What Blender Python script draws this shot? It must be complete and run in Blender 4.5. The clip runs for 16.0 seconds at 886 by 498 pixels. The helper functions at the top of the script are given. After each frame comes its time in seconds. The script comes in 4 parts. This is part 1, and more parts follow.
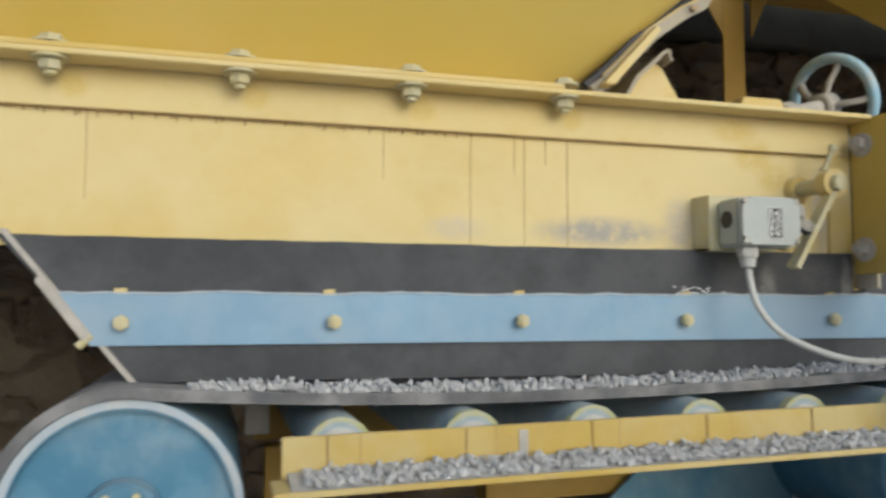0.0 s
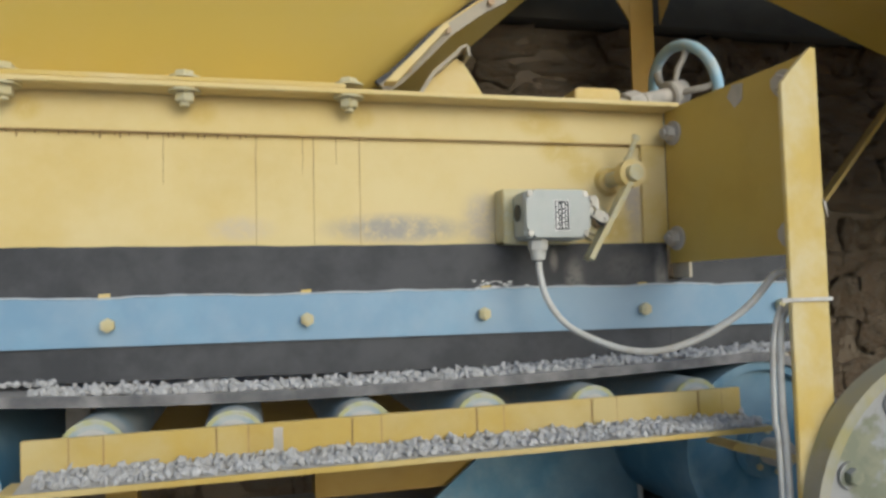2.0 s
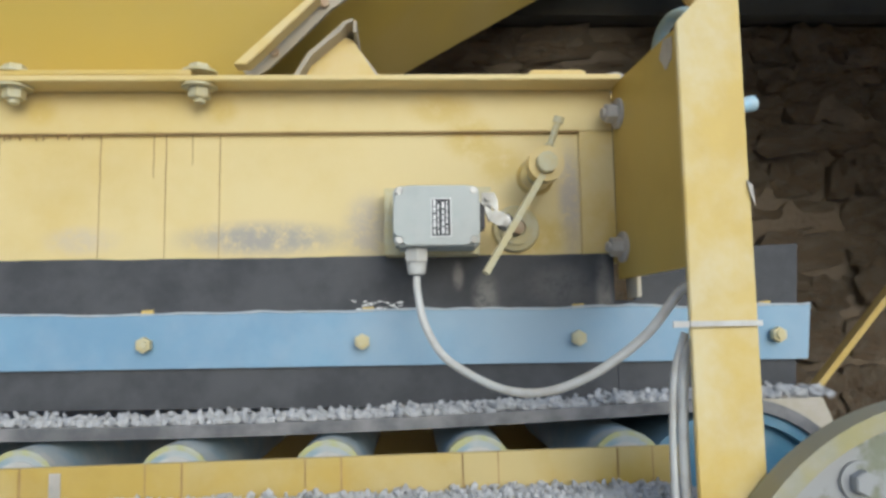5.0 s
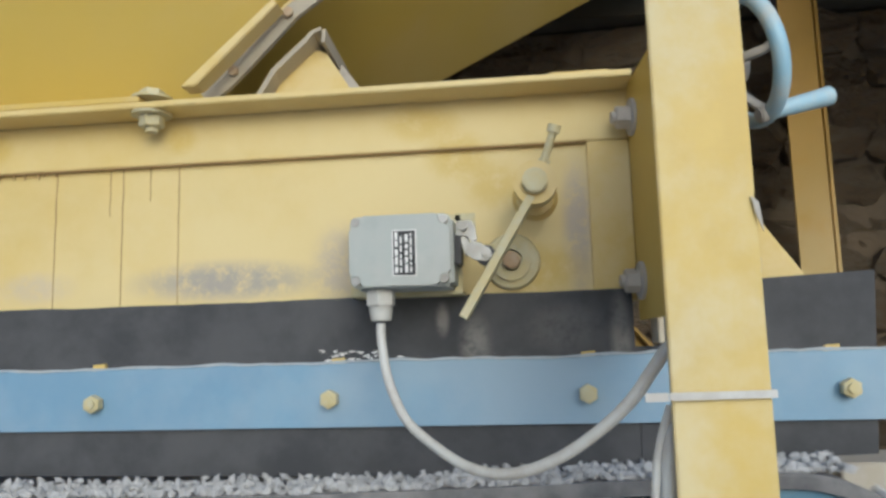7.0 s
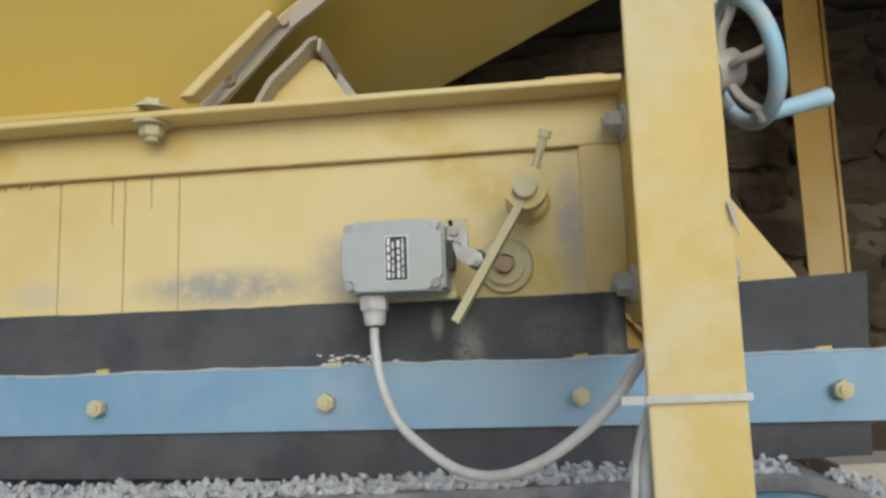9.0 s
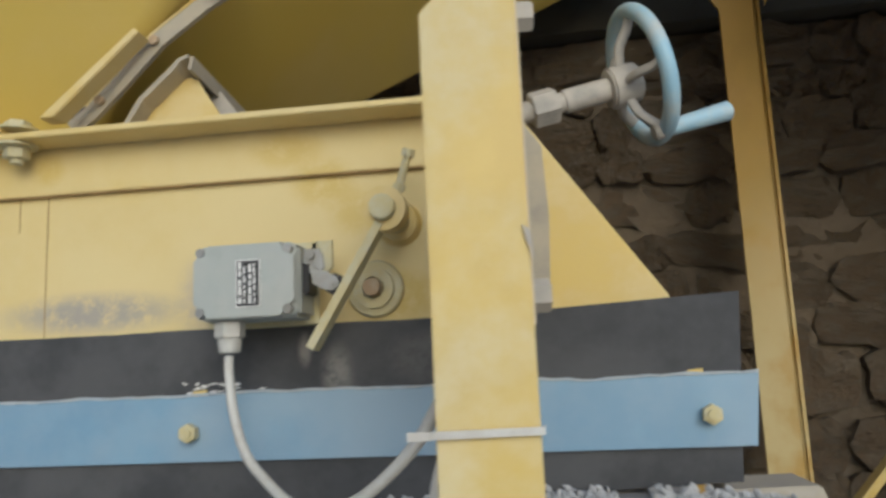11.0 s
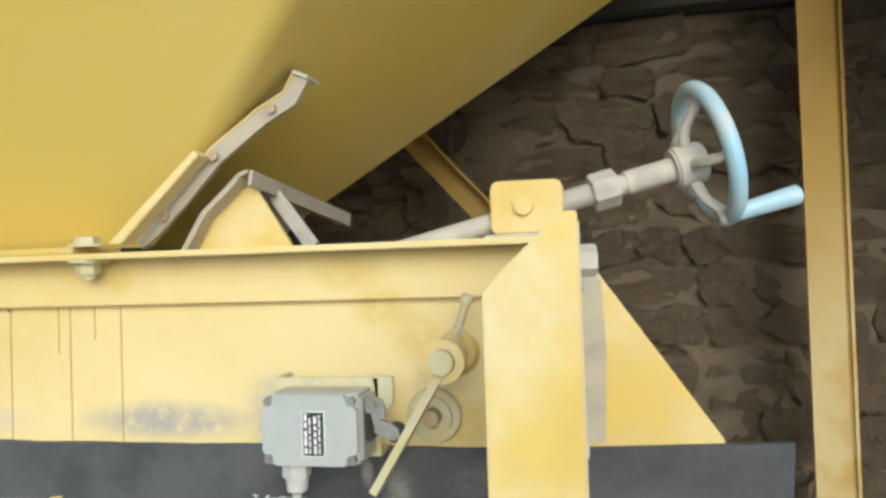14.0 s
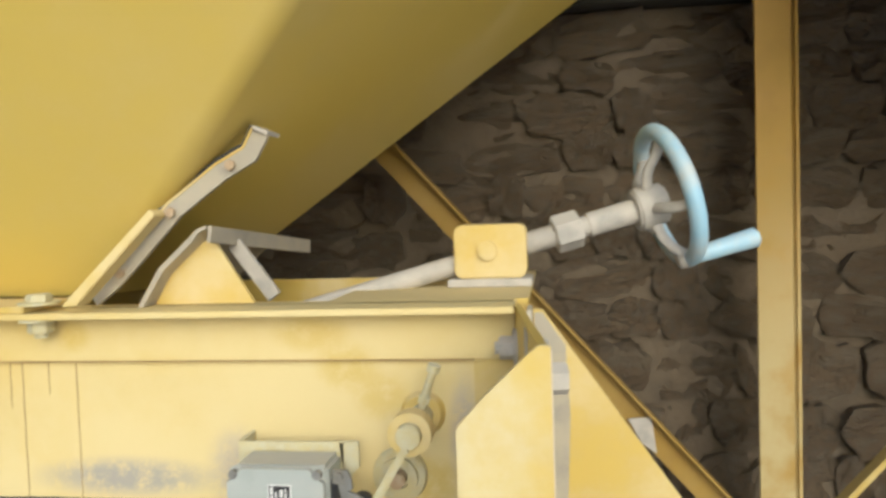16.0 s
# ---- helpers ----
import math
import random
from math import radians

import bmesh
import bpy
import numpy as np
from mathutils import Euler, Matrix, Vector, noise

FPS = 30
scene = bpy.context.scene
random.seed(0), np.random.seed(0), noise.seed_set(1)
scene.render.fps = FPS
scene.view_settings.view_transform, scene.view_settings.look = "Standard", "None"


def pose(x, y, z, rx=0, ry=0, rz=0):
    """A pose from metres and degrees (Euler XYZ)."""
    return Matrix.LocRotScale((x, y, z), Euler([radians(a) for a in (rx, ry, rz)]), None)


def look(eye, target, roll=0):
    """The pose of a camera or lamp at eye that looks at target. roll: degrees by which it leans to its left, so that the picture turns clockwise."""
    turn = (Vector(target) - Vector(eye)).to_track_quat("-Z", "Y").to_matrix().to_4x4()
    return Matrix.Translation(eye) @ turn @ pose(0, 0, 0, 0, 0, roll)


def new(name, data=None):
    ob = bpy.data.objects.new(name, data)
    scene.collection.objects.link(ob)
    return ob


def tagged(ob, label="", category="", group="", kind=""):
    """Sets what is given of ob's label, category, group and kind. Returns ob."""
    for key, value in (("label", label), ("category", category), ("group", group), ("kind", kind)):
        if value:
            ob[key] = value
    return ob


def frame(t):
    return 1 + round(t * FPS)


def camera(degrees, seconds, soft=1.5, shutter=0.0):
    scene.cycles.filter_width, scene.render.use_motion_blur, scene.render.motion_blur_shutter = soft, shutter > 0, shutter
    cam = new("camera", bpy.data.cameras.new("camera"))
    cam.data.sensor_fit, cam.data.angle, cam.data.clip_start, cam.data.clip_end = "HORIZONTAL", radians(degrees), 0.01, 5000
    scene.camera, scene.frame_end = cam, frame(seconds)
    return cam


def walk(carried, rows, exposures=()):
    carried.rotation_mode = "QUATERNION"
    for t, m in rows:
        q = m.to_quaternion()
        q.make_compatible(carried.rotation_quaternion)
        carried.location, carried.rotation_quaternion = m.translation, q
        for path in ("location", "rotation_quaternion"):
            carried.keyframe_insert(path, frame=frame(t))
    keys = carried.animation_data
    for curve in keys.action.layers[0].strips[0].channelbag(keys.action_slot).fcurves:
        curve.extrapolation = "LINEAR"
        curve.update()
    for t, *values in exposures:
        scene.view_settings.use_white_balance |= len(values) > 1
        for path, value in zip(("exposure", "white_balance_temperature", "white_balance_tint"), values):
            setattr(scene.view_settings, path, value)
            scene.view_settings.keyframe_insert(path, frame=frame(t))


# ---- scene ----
cam = camera(59.6, 16.0, soft=2.9, shutter=0.5)
PATH = [
    (0, (0.065, 0.079, 1.28), (0.608, 1.999, 1.419), 0.1),
    (0.5, (0.14, 0.053, 1.282), (0.744, 1.955, 1.415), -0.2),
    (1, (0.213, 0.023, 1.285), (0.825, 1.923, 1.404), -0.9),
    (1.5, (0.296, -0.001, 1.284), (0.868, 1.912, 1.401), -1.1),
    (2, (0.364, -0.013, 1.285), (0.862, 1.92, 1.403), -1.4),
    (2.5, (0.424, -0.028, 1.28), (0.867, 1.919, 1.401), -1.1),
    (3, (0.471, -0.043, 1.268), (0.895, 1.909, 1.372), -0.9),
    (3.5, (0.527, -0.015, 1.265), (0.946, 1.937, 1.385), -0.8),
    (4, (0.604, 0.025, 1.258), (0.934, 1.989, 1.446), -0.8),
    (6.5, (0.884, 0.27, 1.293), (0.693, 2.247, 1.531), -1.5),
    (7, (0.898, 0.279, 1.298), (0.669, 2.248, 1.566), -1.6),
    (7.5, (0.91, 0.287, 1.297), (0.655, 2.253, 1.56), -1.7),
    (8, (0.916, 0.277, 1.298), (0.607, 2.235, 1.566), -1.9),
    (10.5, (0.968, 0.271, 1.3), (0.768, 2.24, 1.587), -1.9),
    (11, (1.042, 0.312, 1.305), (0.789, 2.271, 1.616), -2.6),
    (11.5, (1.098, 0.339, 1.316), (0.795, 2.281, 1.684), -2.7),
    (12, (1.145, 0.362, 1.326), (0.85, 2.295, 1.749), -2.8),
    (12.5, (1.168, 0.362, 1.373), (0.838, 2.286, 1.808), -1.9),
    (13, (1.146, 0.345, 1.43), (0.784, 2.285, 1.757), -2.0),
    (13.5, (1.097, 0.312, 1.487), (0.695, 2.264, 1.656), -2.7),
    (14, (1.048, 0.285, 1.542), (0.651, 2.245, 1.58), -1.9),
    (14.5, (1.034, 0.278, 1.588), (0.682, 2.246, 1.536), -2.0),
    (15, (1.019, 0.277, 1.628), (0.628, 2.238, 1.556), -2.4),
    (15.5, (1.025, 0.294, 1.645), (0.669, 2.258, 1.519), -1.7),
    (16, (1.038, 0.291, 1.656), (0.757, 2.268, 1.559), -1.9),
]
walk(cam, [(t, look(eye, target, roll)) for t, eye, target, roll in PATH],
     exposures=[(0.0, -1.78, 4900, 6), (0.6, -1.96, 5000, 6), (4.0, -1.64, 4650, 6), (8.0, -1.82, 4750, 6), (11.0, -1.97, 4850, 6), (12.0, -1.78, 4650, 3), (12.5, -1.48, 4700, 2), (13.5, -1.27, 4750, 2), (14.5, -1.32, 4900, 3), (16.0, -1.36, 5000, 4)])

# ---- world, sun, exposure ----
world = bpy.data.worlds.new("sky")
scene.world = world
world.use_nodes = True
wn = world.node_tree
sky = wn.nodes.new("ShaderNodeTexSky")
sky.sky_type, sky.sun_disc = "NISHITA", False
sky.dust_density, sky.ozone_density = 5.0, 0.3
sky.sun_elevation, sky.sun_rotation = radians(19), radians(163)
wn.links.new(sky.outputs[0], wn.nodes["Background"].inputs[0])
wn.nodes["Background"].inputs[1].default_value = 0.44
sun_data = bpy.data.lights.new("sun", "SUN")
sun_data.energy, sun_data.angle, sun_data.color = 0.72, radians(40), (1.0, 0.95, 0.87)
sun = new("sun", sun_data)
sun.matrix_world = look((0.31, -1.0, 0.36), (0, 0, 0))


# ---- materials ----
def material(name, base, second=None, rough=0.6, metal=0.0, scale=30.0, mix=(0.45, 0.65), bump=0.15, bump_scale=180.0,
             dust=None, dust_amount=0.5, dust_scale=9.0, up_dust=0.0, random_tone=0.0, island=False, stains_and_shade=None, dust_range=(0.38, 0.66), origin=(0, 0), relief=0.002):
    """A procedural surface: two tones, a dust layer in patches and on upward faces, and fine relief."""
    m = bpy.data.materials.new(name)
    m.use_nodes = True
    nt = m.node_tree
    N, L = nt.nodes, nt.links
    b = N["Principled BSDF"]
    b.inputs["Metallic"].default_value = metal
    co = N.new("ShaderNodeTexCoord")

    def noise_at(s, detail=6.0, rough_=0.6):
        n = N.new("ShaderNodeTexNoise")
        n.inputs["Scale"].default_value, n.inputs["Detail"].default_value, n.inputs["Roughness"].default_value = s, detail, rough_
        L.new(co.outputs["Object"], n.inputs["Vector"])
        return n.outputs[0]

    def ramp(v, lo, hi):
        r = N.new("ShaderNodeMapRange")
        r.interpolation_type = "SMOOTHSTEP"
        r.inputs[1].default_value, r.inputs[2].default_value = lo, hi
        L.new(v, r.inputs[0])
        return r.outputs[0]

    def blend(f, a, c, mode="MIX"):
        x = N.new("ShaderNodeMix")
        x.data_type, x.blend_type = "RGBA", mode
        for s, v in ((x.inputs[0], f), (x.inputs[6], a), (x.inputs[7], c)):
            if isinstance(v, (int, float)):
                s.default_value = v
            elif isinstance(v, tuple):
                s.default_value = (*v, 1)
            else:
                L.new(v, s)
        return x.outputs[2]

    def calc(op, a, c):
        x = N.new("ShaderNodeMath")
        x.operation, x.use_clamp = op, True
        for s, v in ((x.inputs[0], a), (x.inputs[1], c)):
            if isinstance(v, (int, float)):
                s.default_value = v
            else:
                L.new(v, s)
        return x.outputs[0]

    colour = blend(ramp(noise_at(scale), *mix), base, second or tuple(c * 0.8 for c in base))
    if random_tone:
        if island:
            r = N.new("ShaderNodeNewGeometry").outputs["Random Per Island"]
        else:
            r = N.new("ShaderNodeObjectInfo").outputs["Random"]
        colour = blend(calc("MULTIPLY", r, random_tone), colour, tuple(c * 0.35 for c in base))
    if dust:
        d = calc("MULTIPLY", ramp(noise_at(dust_scale, 7, 0.62), *dust_range), dust_amount)
        if up_dust:
            sp = N.new("ShaderNodeSeparateXYZ")
            L.new(N.new("ShaderNodeNewGeometry").outputs["Normal"], sp.inputs[0])
            up = calc("MULTIPLY", ramp(sp.outputs[2], 0.25, 0.9), up_dust)
            d = calc("MAXIMUM", d, up)
        colour = blend(d, colour, dust)
        L.new(calc("ADD", calc("MULTIPLY", d, 0.35), rough), b.inputs["Roughness"])
    else:
        L.new(calc("ADD", calc("MULTIPLY", noise_at(scale * 2.3), 0.25), rough - 0.12), b.inputs["Roughness"])
    if stains_and_shade:
        for cx, cz, sx, sz, tone, amount in stains_and_shade:
            cx, cz = cx - origin[0], cz - origin[1]
            mp = N.new("ShaderNodeMapping")
            mp.vector_type = "POINT"
            mp.inputs["Location"].default_value = (-cx / sx, 0, -cz / sz)
            mp.inputs["Scale"].default_value = (1 / sx, 0, 1 / sz)
            L.new(co.outputs["Object"], mp.inputs[0])
            ln = N.new("ShaderNodeVectorMath")
            ln.operation = "LENGTH"
            L.new(mp.outputs[0], ln.inputs[0])
            d = calc("MULTIPLY", ramp(ln.outputs["Value"], 1.15, 0.3), amount)
            d = calc("MULTIPLY", d, ramp(noise_at(70, 8, 0.75) if sx < 0.3 else noise_at(6, 4, 0.6), 0.24, 0.58))
            colour = blend(d, colour, tone)
    L.new(colour, b.inputs["Base Color"])
    bp = N.new("ShaderNodeBump")
    bp.inputs["Strength"].default_value, bp.inputs["Distance"].default_value = bump, relief
    L.new(noise_at(bump_scale, 8, 0.65), bp.inputs["Height"])
    L.new(bp.outputs[0], b.inputs["Normal"])
    return m


DUST = (0.50, 0.46, 0.40)
PALE = (0.69, 0.582, 0.312)
yellow = material("yellow_paint", (0.591, 0.431, 0.0884), (0.552, 0.395, 0.0728), 0.42, dust=PALE, dust_amount=0.75, dust_scale=7, up_dust=0.8, scale=14, bump=0.06)
# grey smears are dirt; the eight yellow patches paint in reflections and nut shadows
yellow_wall = material("dusty_yellow_paint", (0.611, 0.447, 0.0988), (0.571, 0.416, 0.0884), 0.42, dust=(0.709, 0.603, 0.312), dust_amount=0.85, dust_scale=2.2, dust_range=(0.22, 0.58), up_dust=0.8, scale=7, bump=0.05, origin=(0.4, 1.17),
                       stains_and_shade=((0.575, 1.380, 0.115, 0.024, (0.34, 0.32, 0.30), 0.9), (0.36, 1.38, 0.05, 0.02, (0.5, 0.45, 0.4), 0.5), (0.945, 1.42, 0.018, 0.08, (0.45, 0.41, 0.38), 0.8), (0.70, 1.39, 0.035, 0.05, (0.42, 0.38, 0.34), 0.7), (0.790, 1.536, 0.048, 0.024, (0.575, 0.420, 0.080), 0.6), (0.826, 1.500, 0.040, 0.030, (0.575, 0.420, 0.080), 0.65), (0.862, 1.468, 0.036, 0.030, (0.575, 0.420, 0.080), 0.6), (0.90, 1.38, 0.06, 0.03, (0.575, 0.420, 0.080), 0.7), (0.525, 1.535, 0.022, 0.02, (0.575, 0.420, 0.080), 0.7), (0.312, 1.535, 0.022, 0.02, (0.575, 0.420, 0.080), 0.7), (0.098, 1.535, 0.022, 0.02, (0.575, 0.420, 0.080), 0.7), (-0.11, 1.535, 0.022, 0.02, (0.575, 0.420, 0.080), 0.7)))
hopper_yellow = material("hopper_yellow_paint", (0.621, 0.468, 0.0832), (0.65, 0.493, 0.0957), 0.42, dust=(0.611, 0.489, 0.187), dust_amount=0.45, dust_scale=2.5, scale=5, bump=0.04)
# the yellow paint darkened, so the colour carries the shade on beam and braces
shaded_yellow = material("shaded_yellow_paint", (0.315, 0.195, 0.018), (0.286, 0.174, 0.016), 0.58, dust=(0.355, 0.253, 0.085), dust_amount=0.5, dust_scale=5, up_dust=0.5, scale=12, bump=0.06)
rail_yellow = material("rail_yellow_paint", (0.492, 0.354, 0.0645), (0.453, 0.322, 0.0572), 0.45, dust=(0.552, 0.468, 0.229), dust_amount=0.7, dust_scale=6, up_dust=0.8, scale=14, bump=0.06)
post_yellow = material("dusty_post_paint", (0.591, 0.436, 0.0936), (0.552, 0.4, 0.0832), 0.42, dust=(0.65, 0.587, 0.374), dust_amount=0.85, dust_scale=4.5, dust_range=(0.40, 0.62), up_dust=0.8, scale=14, bump=0.06)
dusty_steel = material("dusty_steel", (0.44, 0.41, 0.36), (0.36, 0.34, 0.30), 0.7, dust=(0.56, 0.52, 0.45), dust_amount=0.7, dust_scale=25, up_dust=0.6, bump=0.2)
dusty_bolt = material("dusty_bolt", (0.552, 0.485, 0.25), (0.453, 0.401, 0.22), 0.6, dust=(0.591, 0.57, 0.41), dust_amount=0.8, dust_scale=60, up_dust=0.8, bump=0.2)
blue = material("blue_paint", (0.20, 0.33, 0.47), (0.22, 0.36, 0.50), 0.4, dust=(0.38, 0.44, 0.50), dust_amount=0.5, dust_scale=4, up_dust=0.9, scale=12, bump=0.05)
drum_blue = material("drum_blue_paint", (0.080, 0.20, 0.31), (0.10, 0.235, 0.355), 0.35, dust=(0.32, 0.39, 0.42), dust_amount=0.45, dust_scale=8, up_dust=0.6, bump=0.06)
roller_blue = material("worn_blue_roller", (0.27, 0.36, 0.42), (0.36, 0.41, 0.43), 0.5, dust=(0.47, 0.49, 0.48), dust_amount=0.8, dust_scale=22, bump=0.12)
roller_yellow = material("rubbed_yellow", (0.46, 0.46, 0.20), (0.40, 0.44, 0.34), 0.6, dust=(0.48, 0.48, 0.40), dust_amount=0.8, dust_scale=60)
wheel_blue = material("pale_blue_enamel", (0.36, 0.56, 0.70), (0.45, 0.60, 0.68), 0.4, dust=(0.56, 0.56, 0.52), dust_amount=0.8, dust_scale=14, bump=0.1)
rubber = material("black_rubber", (0.040, 0.042, 0.047), (0.052, 0.054, 0.059), 0.7, dust=(0.12, 0.12, 0.125), dust_amount=0.6, dust_scale=8, up_dust=0.7, bump=0.12,
                  stains_and_shade=((0.838, 1.308, 0.018, 0.032, (0.26, 0.25, 0.23), 0.75), (0.806, 1.332, 0.008, 0.020, (0.28, 0.26, 0.24), 0.7), (0.93, 1.32, 0.05, 0.03, (0.16, 0.155, 0.15), 0.7), (0.98, 1.31, 0.012, 0.05, (0.26, 0.245, 0.22), 0.8)))
belt_rubber = material("dusty_belt_rubber", (0.11, 0.11, 0.115), (0.15, 0.15, 0.15), 0.85, dust=(0.30, 0.29, 0.285), dust_amount=0.8, dust_scale=12, up_dust=0.8, bump=0.25)
gravel_grey = material("crushed_stone", (0.56, 0.56, 0.56), (0.46, 0.46, 0.47), 0.9, scale=120, bump=0.4, bump_scale=500, random_tone=0.28, island=True)
box_grey = material("grey_cast_enamel", (0.40, 0.43, 0.41), (0.37, 0.40, 0.38), 0.38, dust=(0.50, 0.49, 0.45), dust_amount=0.35, dust_scale=20, up_dust=0.75, bump=0.08)
chrome = material("bright_zinc", (0.33, 0.33, 0.32), (0.20, 0.20, 0.19), 0.42, metal=0.85, bump=0.2, dust=(0.46, 0.43, 0.37), dust_amount=0.4, dust_scale=60)
plastic = material("grey_plastic", (0.55, 0.55, 0.52), (0.5, 0.5, 0.47), 0.45, dust=DUST, dust_amount=0.4, dust_scale=40, bump=0.05)
black = material("black_enamel", (0.02, 0.02, 0.022), (0.03, 0.03, 0.03), 0.5, bump=0.05)
white = material("white_print", (0.8, 0.8, 0.78), (0.72, 0.72, 0.7), 0.5, bump=0.03)
cable_grey = material("grey_cable_sheath", (0.60, 0.60, 0.57), (0.50, 0.50, 0.47), 0.5, dust=(0.5, 0.46, 0.4), dust_amount=0.5, dust_scale=30, bump=0.08)
rust = material("rust_line", (0.34, 0.23, 0.09), (0.42, 0.29, 0.12), 0.8)
caked_blue = material("pale_blue_dust", (0.42, 0.47, 0.52), (0.48, 0.50, 0.50), 0.9, bump=0.3)
caked_grey = material("pale_stone_dust", (0.50, 0.49, 0.47), (0.44, 0.43, 0.41), 0.95, bump=0.6, bump_scale=260)
# base darkened for the shade under the hoppers; pale dust lower down
shaded_leg_paint = material("shaded_leg_paint", (0.355, 0.211, 0.018), (0.325, 0.19, 0.016), 0.58, dust=(0.305, 0.211, 0.048), dust_amount=0.5, dust_scale=5, scale=12, bump=0.06, origin=(1.51, 0.0),
                     stains_and_shade=((1.51, 0.92, 0.60, 0.82, (0.47, 0.39, 0.185), 0.95),))
seal_rust = material("dusty_rusty_steel", (0.44, 0.32, 0.19), (0.36, 0.26, 0.16), 0.8, dust=(0.52, 0.45, 0.33), dust_amount=0.7, dust_scale=40, bump=0.3)
seal_bolt = material("dusty_grey_bolt", (0.44, 0.40, 0.31), (0.36, 0.32, 0.25), 0.7, dust=(0.50, 0.47, 0.41), dust_amount=0.8, dust_scale=60, up_dust=0.8, bump=0.2)
web_yellow = material("shaded_web_paint", (0.552, 0.4, 0.0728), (0.512, 0.363, 0.0645), 0.45, dust=(0.552, 0.436, 0.166), dust_amount=0.4, dust_scale=3, scale=9, bump=0.05)
bar_dust = material("dust_filmed_bar", (0.40, 0.36, 0.28), (0.34, 0.31, 0.25), 0.75, dust=(0.50, 0.44, 0.31), dust_amount=0.6, dust_scale=20, bump=0.2)
caked = material("caked_dust", (0.58, 0.53, 0.43), (0.62, 0.55, 0.41), 0.9, dust=(0.60, 0.52, 0.34), dust_amount=0.5, dust_scale=18, bump=0.3, bump_scale=120)
stone = material("mud_washed_stone", (0.225, 0.164, 0.097), (0.170, 0.133, 0.085), 0.95, scale=5, bump=1.0, bump_scale=9, relief=0.05, dust=(0.235, 0.194, 0.135), dust_amount=0.8, dust_scale=2.5, random_tone=0.35)
mortar = material("mud_mortar", (0.160, 0.124, 0.080), (0.120, 0.096, 0.064), 0.95, scale=12, bump=1.0, bump_scale=30, relief=0.02, dust=(0.175, 0.143, 0.100), dust_amount=0.6, dust_scale=4)
# concrete blackened to hold the shade above the wall
slab = material("shaded_concrete", (0.045, 0.040, 0.026), (0.034, 0.030, 0.020), 0.9, scale=8, bump=0.6, bump_scale=40)
soil = material("packed_earth", (0.64, 0.59, 0.51), (0.58, 0.53, 0.46), 0.95, scale=3, bump=0.8, bump_scale=30, dust=(0.66, 0.61, 0.54), dust_amount=0.7, dust_scale=0.8)
guard_paint = material("dust_caked_green_paint", (0.21, 0.22, 0.15), (0.27, 0.27, 0.18), 0.75, dust=(0.35, 0.35, 0.34), dust_amount=1.0, dust_scale=8, dust_range=(0.44, 0.50), up_dust=0.9, bump=0.3, bump_scale=60)


# ---- mesh helpers ----
def part(name, bm, mat, parent=None, label="", smooth=False):
    """Links a bmesh, built in world space, as one mesh under its thing."""
    me = bpy.data.meshes.new(name)
    bmesh.ops.recalc_face_normals(bm, faces=bm.faces)
    if smooth:
        for f in bm.faces:
            f.smooth = True
    bm.to_mesh(me)
    bm.free()
    me.materials.append(mat)
    if smooth:
        me.set_sharp_from_angle(angle=radians(38))
    ob = new(name, me)
    if parent is not None:
        base = Vector(parent.get("base", (0, 0, 0)))
        me.transform(Matrix.Translation(-base))
        ob.parent = parent
        ob["base"] = base
    return tagged(ob, label)


def thing(name, base, label, category, group="", kind=""):
    ob = new(name)
    ob.empty_display_size = 0.05
    ob.location = base
    ob["base"] = Vector(base)
    return tagged(ob, label, category, group, kind)


def solo(name, bm, mat, label, category, group="", kind="", smooth=False):
    return tagged(part(name, bm, mat, None, "", smooth), label, category, group, kind)


def box(x0, x1, y0, y1, z0, z1, bevel=0.0, bm=None):
    bm = bm or bmesh.new()
    r = bmesh.ops.create_cube(bm, size=1)
    bmesh.ops.transform(bm, verts=r["verts"], matrix=Matrix.LocRotScale(((x0 + x1) / 2, (y0 + y1) / 2, (z0 + z1) / 2), None, (x1 - x0, y1 - y0, z1 - z0)))
    if bevel:
        bmesh.ops.bevel(bm, geom=list({e for v in r["verts"] for e in v.link_edges}), offset=bevel, segments=2, affect="EDGES")
    return bm


def prism(points, axis, a, c, bevel=0.0, bm=None, lean=0.0):
    """A polygon in the plane across axis ('x': (y, z), 'y': (x, z), 'z': (x, y)), thick from a to c."""
    bm = bm or bmesh.new()

    def put(p, d):
        return {"x": (d, p[0], p[1]), "y": (p[0], d, p[1]), "z": (p[0], p[1], d)}[axis]
    lo = [bm.verts.new(put(p, a)) for p in points]
    hi = [bm.verts.new(put(p, c)) for p in points]
    n = len(points)
    bm.faces.new(lo), bm.faces.new(hi[::-1])
    for i in range(n):
        bm.faces.new((lo[i], lo[(i + 1) % n], hi[(i + 1) % n], hi[i]))
    for v in lo + hi:
        v.co.y -= lean * (v.co.z - points[0][1])
    if bevel:
        bmesh.ops.bevel(bm, geom=list({e for v in lo + hi for e in v.link_edges}), offset=bevel, segments=2, affect="EDGES")
    return bm


